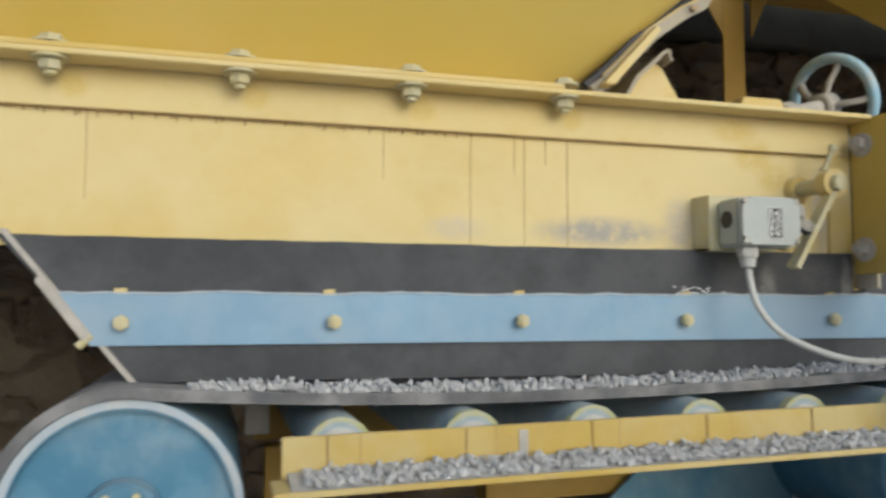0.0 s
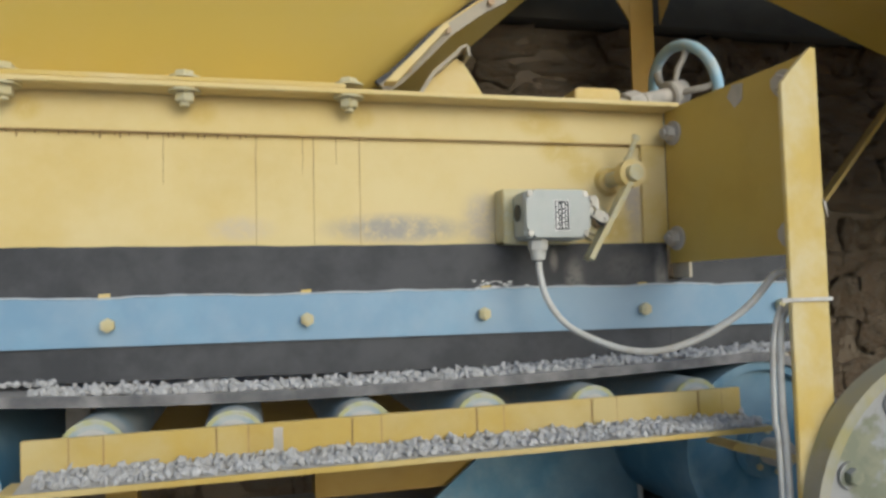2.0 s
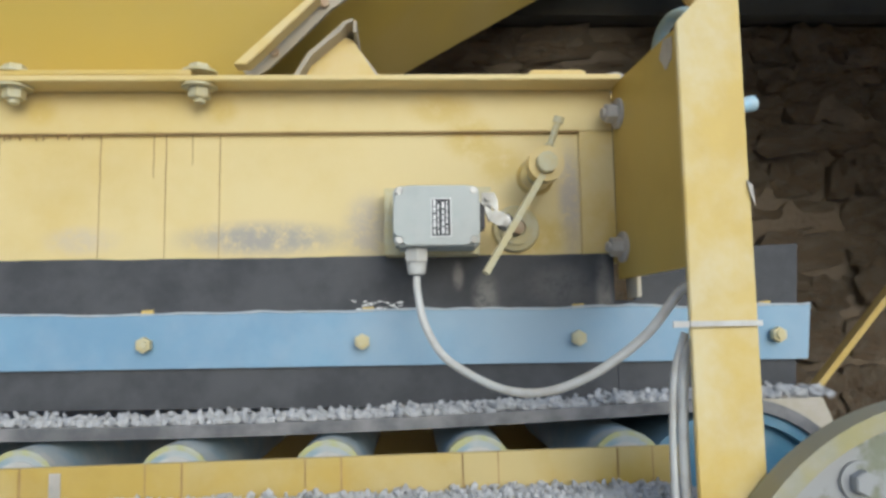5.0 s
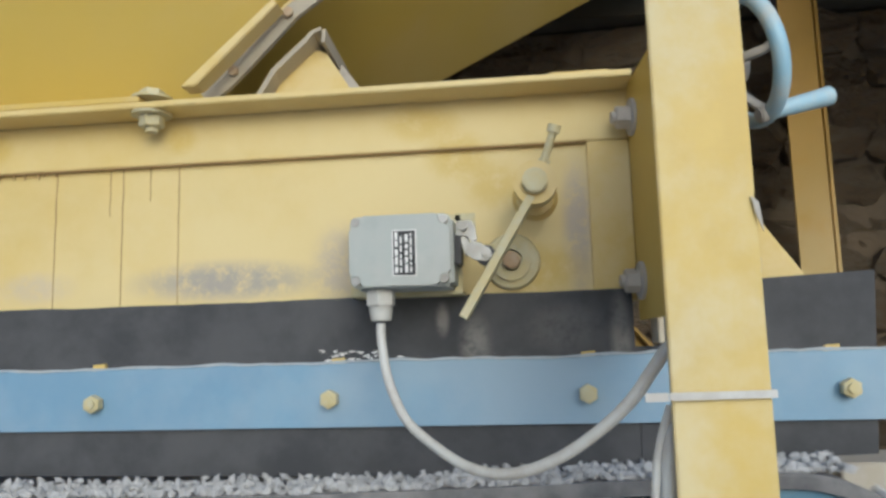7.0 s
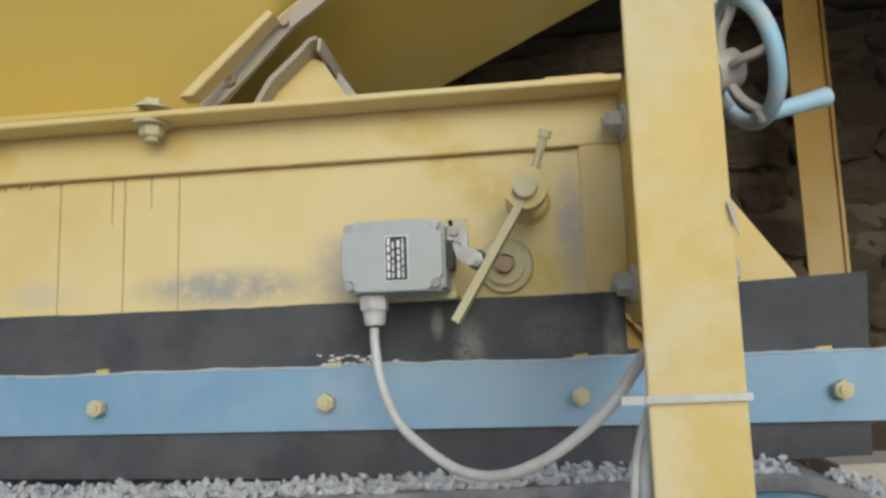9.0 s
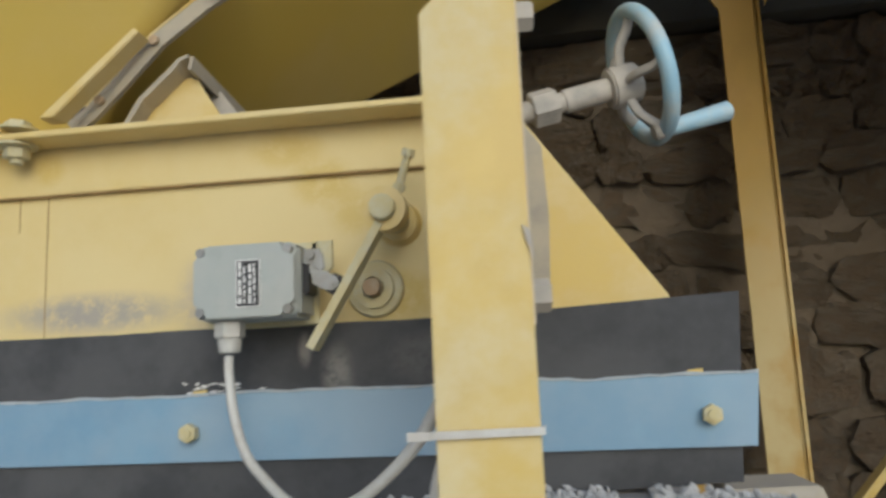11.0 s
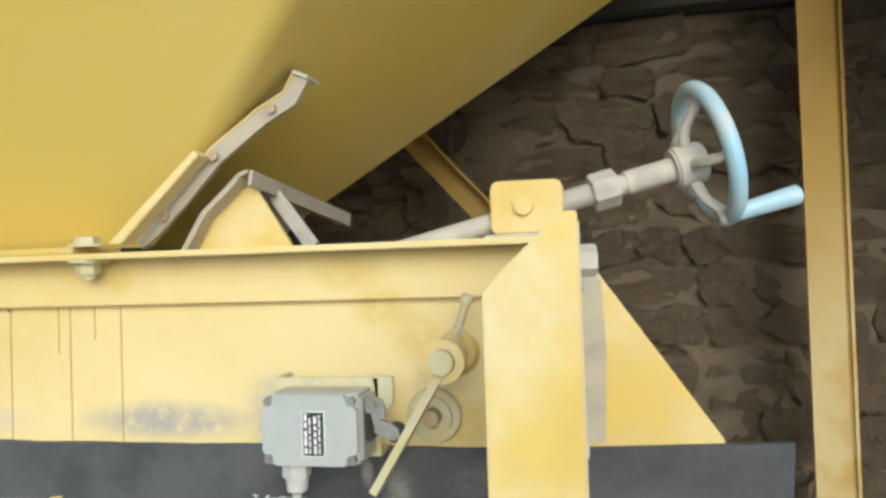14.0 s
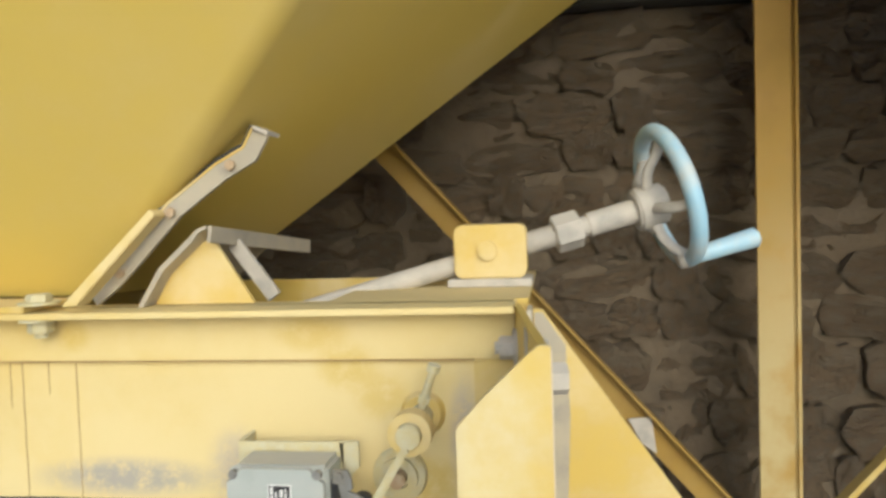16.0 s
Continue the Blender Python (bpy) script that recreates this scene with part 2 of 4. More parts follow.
def rod(p, q, r, r2=None, sides=24, bevel=0.0, bm=None):
    """A round or many-sided bar from p to q."""
    bm = bm or bmesh.new()
    p, q = Vector(p), Vector(q)
    d = q - p
    m = Matrix.Translation((p + q) / 2) @ d.to_track_quat("Z", "Y").to_matrix().to_4x4()
    made = bmesh.ops.create_cone(bm, cap_ends=True, segments=sides, radius1=r, radius2=r if r2 is None else r2, depth=d.length, matrix=m)
    if bevel:
        bmesh.ops.bevel(bm, geom=list({e for v in made["verts"] for e in v.link_edges if any(len(f.verts) > 4 for f in e.link_faces)}), offset=bevel, segments=2, affect="EDGES")
    return bm


def ring(c, axis, r_out, r_in, depth, sides=48, bm=None):
    """A flat ring (tube) round axis, from c along it."""
    bm = bm or bmesh.new()
    c, axis = Vector(c), Vector(axis).normalized()
    m = axis.to_track_quat("Z", "Y").to_matrix()
    loops = []
    for rr, dd in ((r_out, 0), (r_out, depth), (r_in, depth), (r_in, 0)):
        loops.append([bm.verts.new(c + m @ Vector((rr * math.cos(a), rr * math.sin(a), dd))) for a in (2 * math.pi * i / sides for i in range(sides))])
    for k in range(4):
        A, B = loops[k], loops[(k + 1) % 4]
        for i in range(sides):
            bm.faces.new((A[i], A[(i + 1) % sides], B[(i + 1) % sides], B[i]))
    return bm


def sweep(points, r, sides=12, bm=None, smooth_steps=6, flat=1.0):
    """A round cord through points (a Catmull-Rom curve)."""
    bm = bm or bmesh.new()
    P = [Vector(p) for p in points]
    path = []
    for i in range(len(P) - 1):
        a, b_, c, d = P[max(i - 1, 0)], P[i], P[i + 1], P[min(i + 2, len(P) - 1)]
        for s in range(smooth_steps):
            t = s / smooth_steps
            path.append(0.5 * ((2 * b_) + (c - a) * t + (2 * a - 5 * b_ + 4 * c - d) * t * t + (3 * b_ - a - 3 * c + d) * t ** 3))
    path.append(P[-1])
    side = None
    prev = None
    for i, p in enumerate(path):
        tan = (path[min(i + 1, len(path) - 1)] - path[max(i - 1, 0)]).normalized()
        if side is None:
            side = tan.orthogonal().normalized()
        side = (side - tan * side.dot(tan)).normalized()
        up = tan.cross(side)
        loop = [bm.verts.new(p + r * (math.cos(a) * side + flat * math.sin(a) * up)) for a in (2 * math.pi * k / sides for k in range(sides))]
        if prev:
            for k in range(sides):
                bm.faces.new((prev[k], prev[(k + 1) % sides], loop[(k + 1) % sides], loop[k]))
        else:
            bm.faces.new(loop[::-1])
        prev = loop
    bm.faces.new(prev)
    return bm


def torus(c, axis, R, r, bm=None, n=56, k=14):
    bm = bm or bmesh.new()
    c, axis = Vector(c), Vector(axis).normalized()
    m = axis.to_track_quat("Z", "Y").to_matrix()
    loops = []
    for i in range(n):
        a = 2 * math.pi * i / n
        loops.append([bm.verts.new(c + m @ Vector(((R + r * math.cos(b_)) * math.cos(a), (R + r * math.cos(b_)) * math.sin(a), r * math.sin(b_)))) for b_ in (2 * math.pi * j / k for j in range(k))])
    for i in range(n):
        A, B = loops[i], loops[(i + 1) % n]
        for j in range(k):
            bm.faces.new((A[j], A[(j + 1) % k], B[(j + 1) % k], B[j]))
    return bm


def hex_bolt(bm, c, axis, size, head, washer=True, tail=0.0):
    """A hexagon head (across flats = size) on its washer, standing out from c along axis."""
    c, axis = Vector(c), Vector(axis).normalized()
    if washer:
        rod(c, c + axis * 0.003, size * 0.92, sides=24, bm=bm)
    rod(c + axis * 0.0025, c + axis * (0.003 + head), size / 2 / math.cos(math.pi / 6), sides=6, bevel=size * 0.05, bm=bm)
    if tail:
        rod(c + axis * (0.003 + head), c + axis * (0.003 + head + tail), size * 0.30, sides=14, bm=bm)
    return bm


def stones(places, rng):
    """Many small broken stones in one mesh, each a jittered icosahedron. places: (x, y, z, size)."""
    g = (1 + 5 ** 0.5) / 2
    V = np.array([(-1, g, 0), (1, g, 0), (-1, -g, 0), (1, -g, 0), (0, -1, g), (0, 1, g), (0, -1, -g), (0, 1, -g), (g, 0, -1), (g, 0, 1), (-g, 0, -1), (-g, 0, 1)]) / (1 + g * g) ** 0.5
    F = np.array([(0, 11, 5), (0, 5, 1), (0, 1, 7), (0, 7, 10), (0, 10, 11), (1, 5, 9), (5, 11, 4), (11, 10, 2), (10, 7, 6), (7, 1, 8), (3, 9, 4), (3, 4, 2), (3, 2, 6), (3, 6, 8), (3, 8, 9), (4, 9, 5), (2, 4, 11), (6, 2, 10), (8, 6, 7), (9, 8, 1)])
    verts, faces = [], []
    for i, (x, y, z, s) in enumerate(places):
        v = V * rng.uniform(0.50, 1.25, (12, 1)) * np.array((1.0, rng.uniform(0.5, 0.95), rng.uniform(0.35, 0.75)))
        e = Euler(rng.uniform(0, 6.28, 3)).to_matrix()
        verts.append(v @ np.array(e) * s + np.array((x, y, z)))
        faces.append(F + 12 * i)
    me = bpy.data.meshes.new("stones")
    me.from_pydata(np.concatenate(verts).tolist(), [], np.concatenate(faces).tolist())
    me.materials.append(gravel_grey)
    return me


def group_by(name, base, label, category, parts, group="", kind=""):
    """A thing made of parts: (name, bmesh, material, label, smooth)."""
    ob = thing(name, base, label, category, group, kind)
    for n, bm, mat, lab, sm in parts:
        part(n, bm, mat, ob, lab, sm)
    return ob


# ---- the setting ----
ground = solo("ground", box(-60, 60, -60, 60, -0.2, 0.0), soil, "dusty packed earth under the conveyor", "ground", kind="structure")
WALL_Y = 2.265
wall_back = solo("wall_back", box(-2.5, 5.5, WALL_Y + 0.010, WALL_Y + 0.5, 0, 2.135), mortar, "rough rubble stone wall set in dried mud", "wall", kind="structure")
roof_slab = solo("roof_slab", box(-2.5, 5.5, 2.20, WALL_Y + 1.2, 2.14, 2.36), slab, "concrete slab over the stone wall, coloured dark for shade", "ceiling", kind="structure")
# out of view; added to enclose the left and hold back light there
wall_side = solo("wall_side", box(-2.7, -2.5, 0.6, WALL_Y + 0.5, 0, 3.0), mortar, "unseen mud-plastered wall added to close off the left side", "wall", kind="structure")

# ---- hopper ----
HX, HY0, HY1, HZ = 0.525, 1.110, 1.305, 1.5735   # the right foot of the funnel


def hopper_body(name, x_right, mirror, label):
    """An upside-down steel pyramid on a narrow outlet, with thickness."""
    s = -1 if mirror else 1
    def P(dx, y, z):
        return (x_right + s * dx, y, z)
    rise = 0.68
    fx, fy, by = 1.13 * rise, 0.68 * rise, 1.19 * rise
    low = [P(0, HY0, HZ), P(0.067, HY1, HZ), P(-1.1, HY1, HZ), P(-1.1, HY0, HZ)]
    top = [P(fx, HY0 - fy, HZ + rise), P(fx, HY1 + by, HZ + rise), P(-1.1 - fx, HY1 + by, HZ + rise), P(-1.1 - fx, HY0 - fy, HZ + rise)]
    bm = bmesh.new()
    A = [bm.verts.new(p) for p in low]
    B = [bm.verts.new(p) for p in top]
    for i in range(4):
        bm.faces.new((A[i], A[(i + 1) % 4], B[(i + 1) % 4], B[i]))
    slopes = [e for e in bm.edges if abs(e.verts[0].co.z - e.verts[1].co.z) > 0.1]
    bmesh.ops.bevel(bm, geom=slopes, offset=0.016, segments=5, profile=0.5, affect="EDGES")
    bmesh.ops.solidify(bm, geom=bm.faces[:], thickness=0.006)
    ob = thing(name, low[0], label, "hopper")
    part("funnel", bm, hopper_yellow, ob, "", True)
    # unseen upright walls, added to keep skylight from coming in above
    bin_bm = bmesh.new()
    A = [bin_bm.verts.new(p) for p in top]
    B = [bin_bm.verts.new((p[0], p[1], p[2] + 0.7)) for p in top]
    for i in range(4):
        bin_bm.faces.new((A[i], A[(i + 1) % 4], B[(i + 1) % 4], B[i]))
    bmesh.ops.solidify(bin_bm, geom=bin_bm.faces[:], thickness=0.006)
    part("bin_walls", bin_bm, hopper_yellow, ob)
    return ob


hopper = hopper_body("hopper", HX, False, "large yellow-painted steel hopper narrowing down onto the feeder")
# plates, rubber strip and bent bar at the funnel's corner
part("corner_plate", prism([(0.550, 1.5735), (0.566, 1.5735), (0.647, 1.662), (0.641, 1.668)], "y", 0.998, 1.022, 0.001, lean=-0.17), yellow, hopper, "yellow edge plate with dust")


def bent_flat(bends, half, y0, y1, shift=0.0):
    """A flat bar laid along a line of bends in the x-z plane, thick from y0 to y1."""
    up, low = [], []
    for k, p in enumerate(bends):
        a, c = Vector(bends[max(k - 1, 0)]), Vector(bends[min(k + 1, len(bends) - 1)])
        d = (c - a).normalized()
        nrm = Vector((-d.y, d.x))
        up.append(tuple(Vector(p) + nrm * (shift + half)))
        low.append(tuple(Vector(p) + nrm * (shift - half)))
    return prism(up + low[::-1], "y", y0, y1)


BENDS = [(0.556, 1.576), (0.578, 1.592), (0.604, 1.617), (0.652, 1.666), (0.704, 1.703), (0.736, 1.720), (0.749, 1.742)]
part("rubber_seal", bent_flat(BENDS, 0.0045, 1.052, 1.064, 0.0125), rubber, hopper, "worn black rubber seal")
bar = part("seal_bar", bent_flat(BENDS, 0.0085, 1.044, 1.051), bar_dust, hopper, "bent grey steel clamping bar")
part("bar_edge", bent_flat(BENDS[1:], 0.0012, 1.0432, 1.0518, 0.0099), yellow, bar, "thin yellow edge left on the bar")
for bx, bz in ((0.590, 1.603), (0.650, 1.664), (0.717, 1.710)):
    part("bolt", hex_bolt(bmesh.new(), (bx, 1.044, bz), (0, -1, 0), 0.010, 0.004, False), seal_rust, bar, "rusty bolt head")
part("bar_tab", prism([(0.741, 1.7455), (0.757, 1.7385), (0.7585, 1.7420), (0.7425, 1.7490)], "y", 1.040, 1.075), dusty_steel, hopper)

# stand of the hopper: ring beam, leg and braces
stand = thing("hopper_stand", (1.51, 2.01, 0), "yellow angle-steel stand carrying the hopper, dusty lower down", "steel frame")
part("beam", prism([(1.95, 2.205), (2.06, 2.205), (2.06, 2.215), (1.96, 2.215), (1.96, 2.36), (1.95, 2.36)], "x", 1.25, 4.2), shaded_yellow, stand)
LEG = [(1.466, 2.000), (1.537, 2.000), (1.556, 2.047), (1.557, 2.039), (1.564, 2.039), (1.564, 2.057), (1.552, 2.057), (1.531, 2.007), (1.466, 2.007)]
part("leg", prism(LEG, "z", 0, 2.205), shaded_leg_paint, stand)
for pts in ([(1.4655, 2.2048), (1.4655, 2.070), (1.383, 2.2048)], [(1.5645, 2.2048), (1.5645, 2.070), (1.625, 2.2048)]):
    part("gusset", prism(pts, "y", 2.001, 2.007), shaded_yellow, stand)


def angle_brace(p, q, w=0.05):
    """An angle bar from p to q: one leg in the frame's plane, one standing back."""
    p, q = Vector(p), Vector(q)
    d = (q - p).normalized()
    n = Vector((0, 1, 0)).cross(d).normalized()
    bm = bmesh.new()
    for a, c in (((0, 0), (w, 0.006)), ((0, -0.030), (0.006, -0.0005))):
        vs = []
        for e in (p, q):
            for u, v in ((a[0], a[1]), (c[0], a[1]), (c[0], c[1]), (a[0], c[1])):
                vs.append(bm.verts.new(e + n * u + Vector((0, v, 0))))
        bm.faces.new(vs[0:4]), bm.faces.new(vs[7:3:-1])
        for i in range(4):
            bm.faces.new((vs[i], vs[(i + 1) % 4], vs[4 + (i + 1) % 4], vs[4 + i]))
    return bm


part("brace", angle_brace((0.60, 2.03, 1.914), (1.48, 2.03, 0.934), 0.058), shaded_yellow, stand, "diagonal angle-steel brace")
part("brace", angle_brace((1.60, 2.03, 0.975), (2.42, 2.03, 1.905), 0.028), rail_yellow, stand, "diagonal angle-steel brace")

part("joint_plate", prism([(1.193, 1.185), (1.243, 1.190), (1.253, 1.108), (1.222, 1.130)], "y", 2.015, 2.021), dusty_steel, stand, "small grey joint plate")

neighbour = thing("hopper", (2.9, 1.3, 1.6), "second yellow steel hopper beyond the stand, in shade", "hopper")
bmn = bmesh.new()
lowv = [bmn.verts.new(p) for p in ((2.45, 1.15, 1.70), (3.4, 1.15, 1.70), (3.4, 1.60, 1.70), (2.45, 1.60, 1.70))]
topv = [bmn.verts.new(p) for p in ((1.55, 1.22, 2.255), (4.6, 1.22, 2.45), (4.6, 1.93, 2.45), (1.55, 1.93, 2.255))]
for i in range(4):
    bmn.faces.new((lowv[i], lowv[(i + 1) % 4], topv[(i + 1) % 4], topv[i]))
bmesh.ops.solidify(bmn, geom=bmn.faces[:], thickness=0.006)
part("funnel", bmn, hopper_yellow, neighbour)

# ---- trough (skirt box over the belt) ----
X0, X1 = -0.75, 1.000
trough = thing("feeder_trough", (0.4, 1.25, 1.17), "dusty yellow steel skirt box over the conveyor belt", "trough")
part("side_wall", prism([(X0, 1.565), (X0, 1.47), (-0.262, 1.47), (-0.182, 1.345), (X1, 1.345), (X1, 1.565)], "y", 1.060, 1.066), yellow_wall, trough, "yellow side wall with pale dust, rust runs and grey smears")
part("far_wall", prism([(X0, 1.565), (X0, 1.47), (-0.262, 1.47), (-0.182, 1.345), (-0.05, 1.19), (X1, 1.19), (X1, 1.558)], "y", 1.434, 1.440), yellow, trough)
part("end_wall", prism([(-0.176, 1.352), (-0.170, 1.352), (-0.034, 1.187), (-0.040, 1.187)], "y", 1.063, 1.433), bar_dust, trough)
part("top_flange", box(X0, 1.000, 1.010, 1.085, 1.5585, 1.565, 0.001), yellow_wall, trough, "horizontal flange edge powdered with dust")
part("hopper_flange", box(X0, 0.499, 1.012, 1.098, 1.5655, 1.5725, 0.001), yellow, trough)
part("flange_leg", box(X0, 0.998, 1.053, 1.060, 1.508, 1.5585, 0.001), yellow_wall, trough, "vertical leg of the angle flange")
part("end_strip", box(0.957, 0.999, 1.054, 1.0598, 1.346, 1.5075, 0.001), yellow, trough)
part("cover", box(0.80, 1.012, 1.0855, 1.434, 1.559, 1.5645), yellow, trough)
for x in (-0.338, -0.130, 0.078, 0.291, 0.5045):
    bolt = part("flange_bolt", hex_bolt(bmesh.new(), (x, 1.030, 1.5583), (0, 0, -1), 0.0225, 0.0125, True, 0.005), dusty_bolt, trough, "dust-caked hexagon nut")
    part("bolt_head", hex_bolt(bmesh.new(), (x, 1.030, 1.5727), (0, 0, 1), 0.0225, 0.008, True), dusty_bolt, bolt)
for x, zb in ((-0.095, 1.40), (0.261, 1.44), (0.380, 1.346), (0.443, 1.455), (0.4575, 1.346), (0.489, 1.47), (0.5215, 1.346)):
    nseg = 12
    left, right = [], []
    for k in range(nseg + 1):
        zz = 1.5066 + (zb - 1.5066) * k / nseg
        wob = 0.0007 * noise.noise(Vector((x * 90, zz * 70, 1.0)))
        left.append((x + wob, zz))
        right.append((x + wob + 0.0013 * (1 - 0.5 * k / nseg), zz))
    run_bm = prism(left + right[::-1], "y", 1.0593, 1.0601)
    part("rust_run", run_bm, rust, trough, "thin rust run")
rng = np.random.default_rng(4)
for i in range(46):
    x = -0.22 + 0.62 * i / 46 + rng.uniform(-0.006, 0.006)
    part("drip", rod((x, 1.0555, 1.5082), (x, 1.0560, 1.5055 - rng.uniform(0.0, 0.008) ** 1.0), 0.0016, 0.0007, 8), rust, trough)
part("caulk_line", box(X0, 0.957, 1.0525, 1.0600, 1.5066, 1.5079), rust, trough, "rusty lower edge of the flange")

# ---- rubber skirt and clamping strip ----


def wavy(x0, x1, z, amp, seed, step=0.012):
    """A slightly uneven line."""
    out = []
    n = max(2, int((x1 - x0) / step))
    for i in range(n + 1):
        x = x0 + (x1 - x0) * i / n
        out.append((x, z + amp * noise.noise(Vector((x * 14 + seed, seed, 0.3))) + 0.4 * amp * noise.noise(Vector((x * 60, seed, 2.0)))))
    return out


upper = wavy(-0.183, 0.993, 1.3565, 0.0016, 3.1)
skirt = solo("rubber_skirt", prism([(-0.036, 1.187), (0.993, 1.178)] + upper[::-1], "y", 1.050, 1.0590), rubber, "black rubber skirt sheet clamped along the trough, dusty", "rubber skirt")
tail_skirt = solo("rubber_skirt", prism([(0.9935, 1.188), (1.206, 1.196), (1.2185, 1.3655), (1.017, 1.3575), (1.017, 1.300), (0.9935, 1.300)], "y", 1.050, 1.0590), rubber, "short black rubber skirt sheet at the tail end", "rubber skirt")
fleck_rng = random.Random(8)
flecks = bmesh.new()
for k in range(26):
    fx, fz = 0.712 + fleck_rng.gauss(0, 0.020), 1.2975 + fleck_rng.uniform(-0.004, 0.007)
    w, h = fleck_rng.uniform(0.0012, 0.0048), fleck_rng.uniform(0.0007, 0.0017)
    prism([(fx - w, fz), (fx - 0.2 * w, fz - h), (fx + w, fz + 0.2 * h), (fx + 0.1 * w, fz + h)], "y", 1.0490, 1.0499, bm=flecks)
part("paint_flecks", flecks, white, skirt, "scattered white paint flecks")
strip_top = wavy(-0.116, 1.2270, 1.2905, 0.0030, 7.7)
strip = thing("clamping_strip", (0.5, 1.05, 1.226), "light blue flat steel strip bolted over the rubber skirt", "steel strip")
part("flat_bar", prism([(-0.081, 1.2300), (1.2200, 1.2275)] + strip_top[::-1], "y", 1.0445, 1.0495), blue, strip)
ridge = [(x, z + 0.0004) for x, z in strip_top]
ridge_top = [(x, z + 0.0022 + 0.0016 * noise.noise(Vector((x * 45, 2.0, 0.0)))) for x, z in ridge]
part("dust_ridge", prism(ridge + ridge_top[::-1], "y", 1.0435, 1.0497), caked_blue, strip, "pale dust along the top edge")
for x in (-0.048, 0.197, 0.445, 0.693, 0.945, 1.182):
    part("bolt", hex_bolt(bmesh.new(), (x, 1.0443, 1.2565), (0, -1, 0), 0.0160, 0.010, False, 0.003), dusty_bolt, strip, "dust-caked bolt head", True)
for x in (-0.05, 0.192, 0.445, 0.70, 0.948, 1.173):
    solo("clamp_tab", prism([(x - 0.008, 1.288), (x + 0.007, 1.288), (x + 0.006, 1.297), (x - 0.007, 1.296)], "y", 1.0460, 1.0497), yellow, "small yellow clamp tab behind the blue strip", "clamp", "clamp tabs")
part("end_edge", prism([(-0.181, 1.363), (-0.173, 1.363), (-0.030, 1.187), (-0.038, 1.187)], "y", 1.046, 1.062), dusty_steel, trough, "slanted front edge of the box")
part("end_plate", prism([(-0.142, 1.305), (-0.133, 1.312), (-0.078, 1.241), (-0.088, 1.234)], "y", 1.040, 1.12, 0.002), dusty_steel, trough, "grey wiper plate")
part("end_bolt", rod((-0.094, 1.046, 1.229), (-0.080, 1.046, 1.243), 0.005, sides=10), dusty_bolt, trough)

# ---- end post with its web plate ----
post = thing("end_post", (1.001, 0.758, 0), "yellow angle-steel post with a broad side plate, chipped and dusty", "steel post")
flange_bm = prism([(0.976, 0), (1.035, 0), (1.035, 1.376), (1.0335, 1.385), (1.035, 1.392), (1.035, 1.568), (1.027, 1.568), (1.022, 1.564), (0.993, 1.537), (0.976, 1.519)], "y", 0.764, 0.771, 0.0010)
for vtx in flange_bm.verts:
    vtx.co.y += (vtx.co.x - 1.035) * 0.16
    vtx.co.z += 0.004 if vtx.co.z > 1.45 else 0
part("flange", flange_bm, post_yellow, post, "flat front face of the post, yellow with pale dust")
web = bmesh.new()
WA, WB = Vector((1.0290, 0.7715, 0)), Vector((0.999, 1.052, 0))
side = Vector((WB.y - WA.y, WA.x - WB.x, 0)).normalized() * 0.006
vs = []
for p in (WA, WA + side, WB + side, WB):
    for z in (1.325, 1.568 if p.y < 0.9 else 1.562):
        vs.append(web.verts.new((p.x, p.y, z)))
for f in ((0, 2, 3, 1), (2, 4, 5, 3), (4, 6, 7, 5), (6, 0, 1, 7), (1, 3, 5, 7), (0, 6, 4, 2)):
    web.faces.new([vs[i] for i in f])
plate = part("side_plate", web, web_yellow, post, "broad yellow plate between post and trough, dusty outside")
axw = side.normalized()


def along(f, z):
    p = WA.lerp(WB, f) + side
    return (p.x, p.y, z)


scuff = bmesh.new()
sv = [scuff.verts.new(Vector(along(f, z)) - side - axw * d) for d in (0.0004, 0.0012) for f, z in ((0.40, 1.538), (0.39, 1.560), (0.46, 1.563), (0.50, 1.548), (0.45, 1.530))]
for f in ((0, 1, 2, 3, 4), (9, 8, 7, 6, 5)):
    scuff.faces.new([sv[i] for i in f])
for i in range(5):
    scuff.faces.new((sv[i], sv[(i + 1) % 5], sv[5 + (i + 1) % 5], sv[5 + i]))
part("scuff", scuff, dusty_steel, plate, "grey scuff mark")
for f, z in ((0.14, 1.541), (0.14, 1.350)):
    part("bolt", hex_bolt(bmesh.new(), along(f, z), axw, 0.019, 0.012), dusty_steel, plate, "dust-grey bolt head")
    q = Vector(along(f, z)) - side
    part("nut", hex_bolt(bmesh.new(), q, -axw, 0.019, 0.010), dusty_steel, plate)
for z in (1.523, 1.362):
    part("bolt", hex_bolt(bmesh.new(), (Vector(along(0.93, z)) - side), -axw, 0.020, 0.014, True, 0.004), dusty_steel, plate, "dust-grey bolt head")
part("foot", box(0.916, 1.086, 0.708, 0.848, 0.0, 0.012), dusty_steel, post)

coat = bmesh.new()
cv = [coat.verts.new(Vector(along(f, z)) + axw * d) for d in (0.0005, 0.0016) for f, z in ((0.02, 1.330), (0.02, 1.566), (0.985, 1.559), (0.985, 1.330))]
for f in ((0, 1, 2, 3), (7, 6, 5, 4), (0, 4, 5, 1), (1, 5, 6, 2), (2, 6, 7, 3), (3, 7, 4, 0)):
    coat.faces.new([cv[i] for i in f])
part("dust_coat", coat, caked, plate, "grey-beige caked dust")
part("burr", prism([(1.0315, 1.388), (1.0335, 1.378), (1.0375, 1.366), (1.0360, 1.384)], "y", 0.7605, 0.7618), dusty_steel, post, "bent-out chip at the edge")
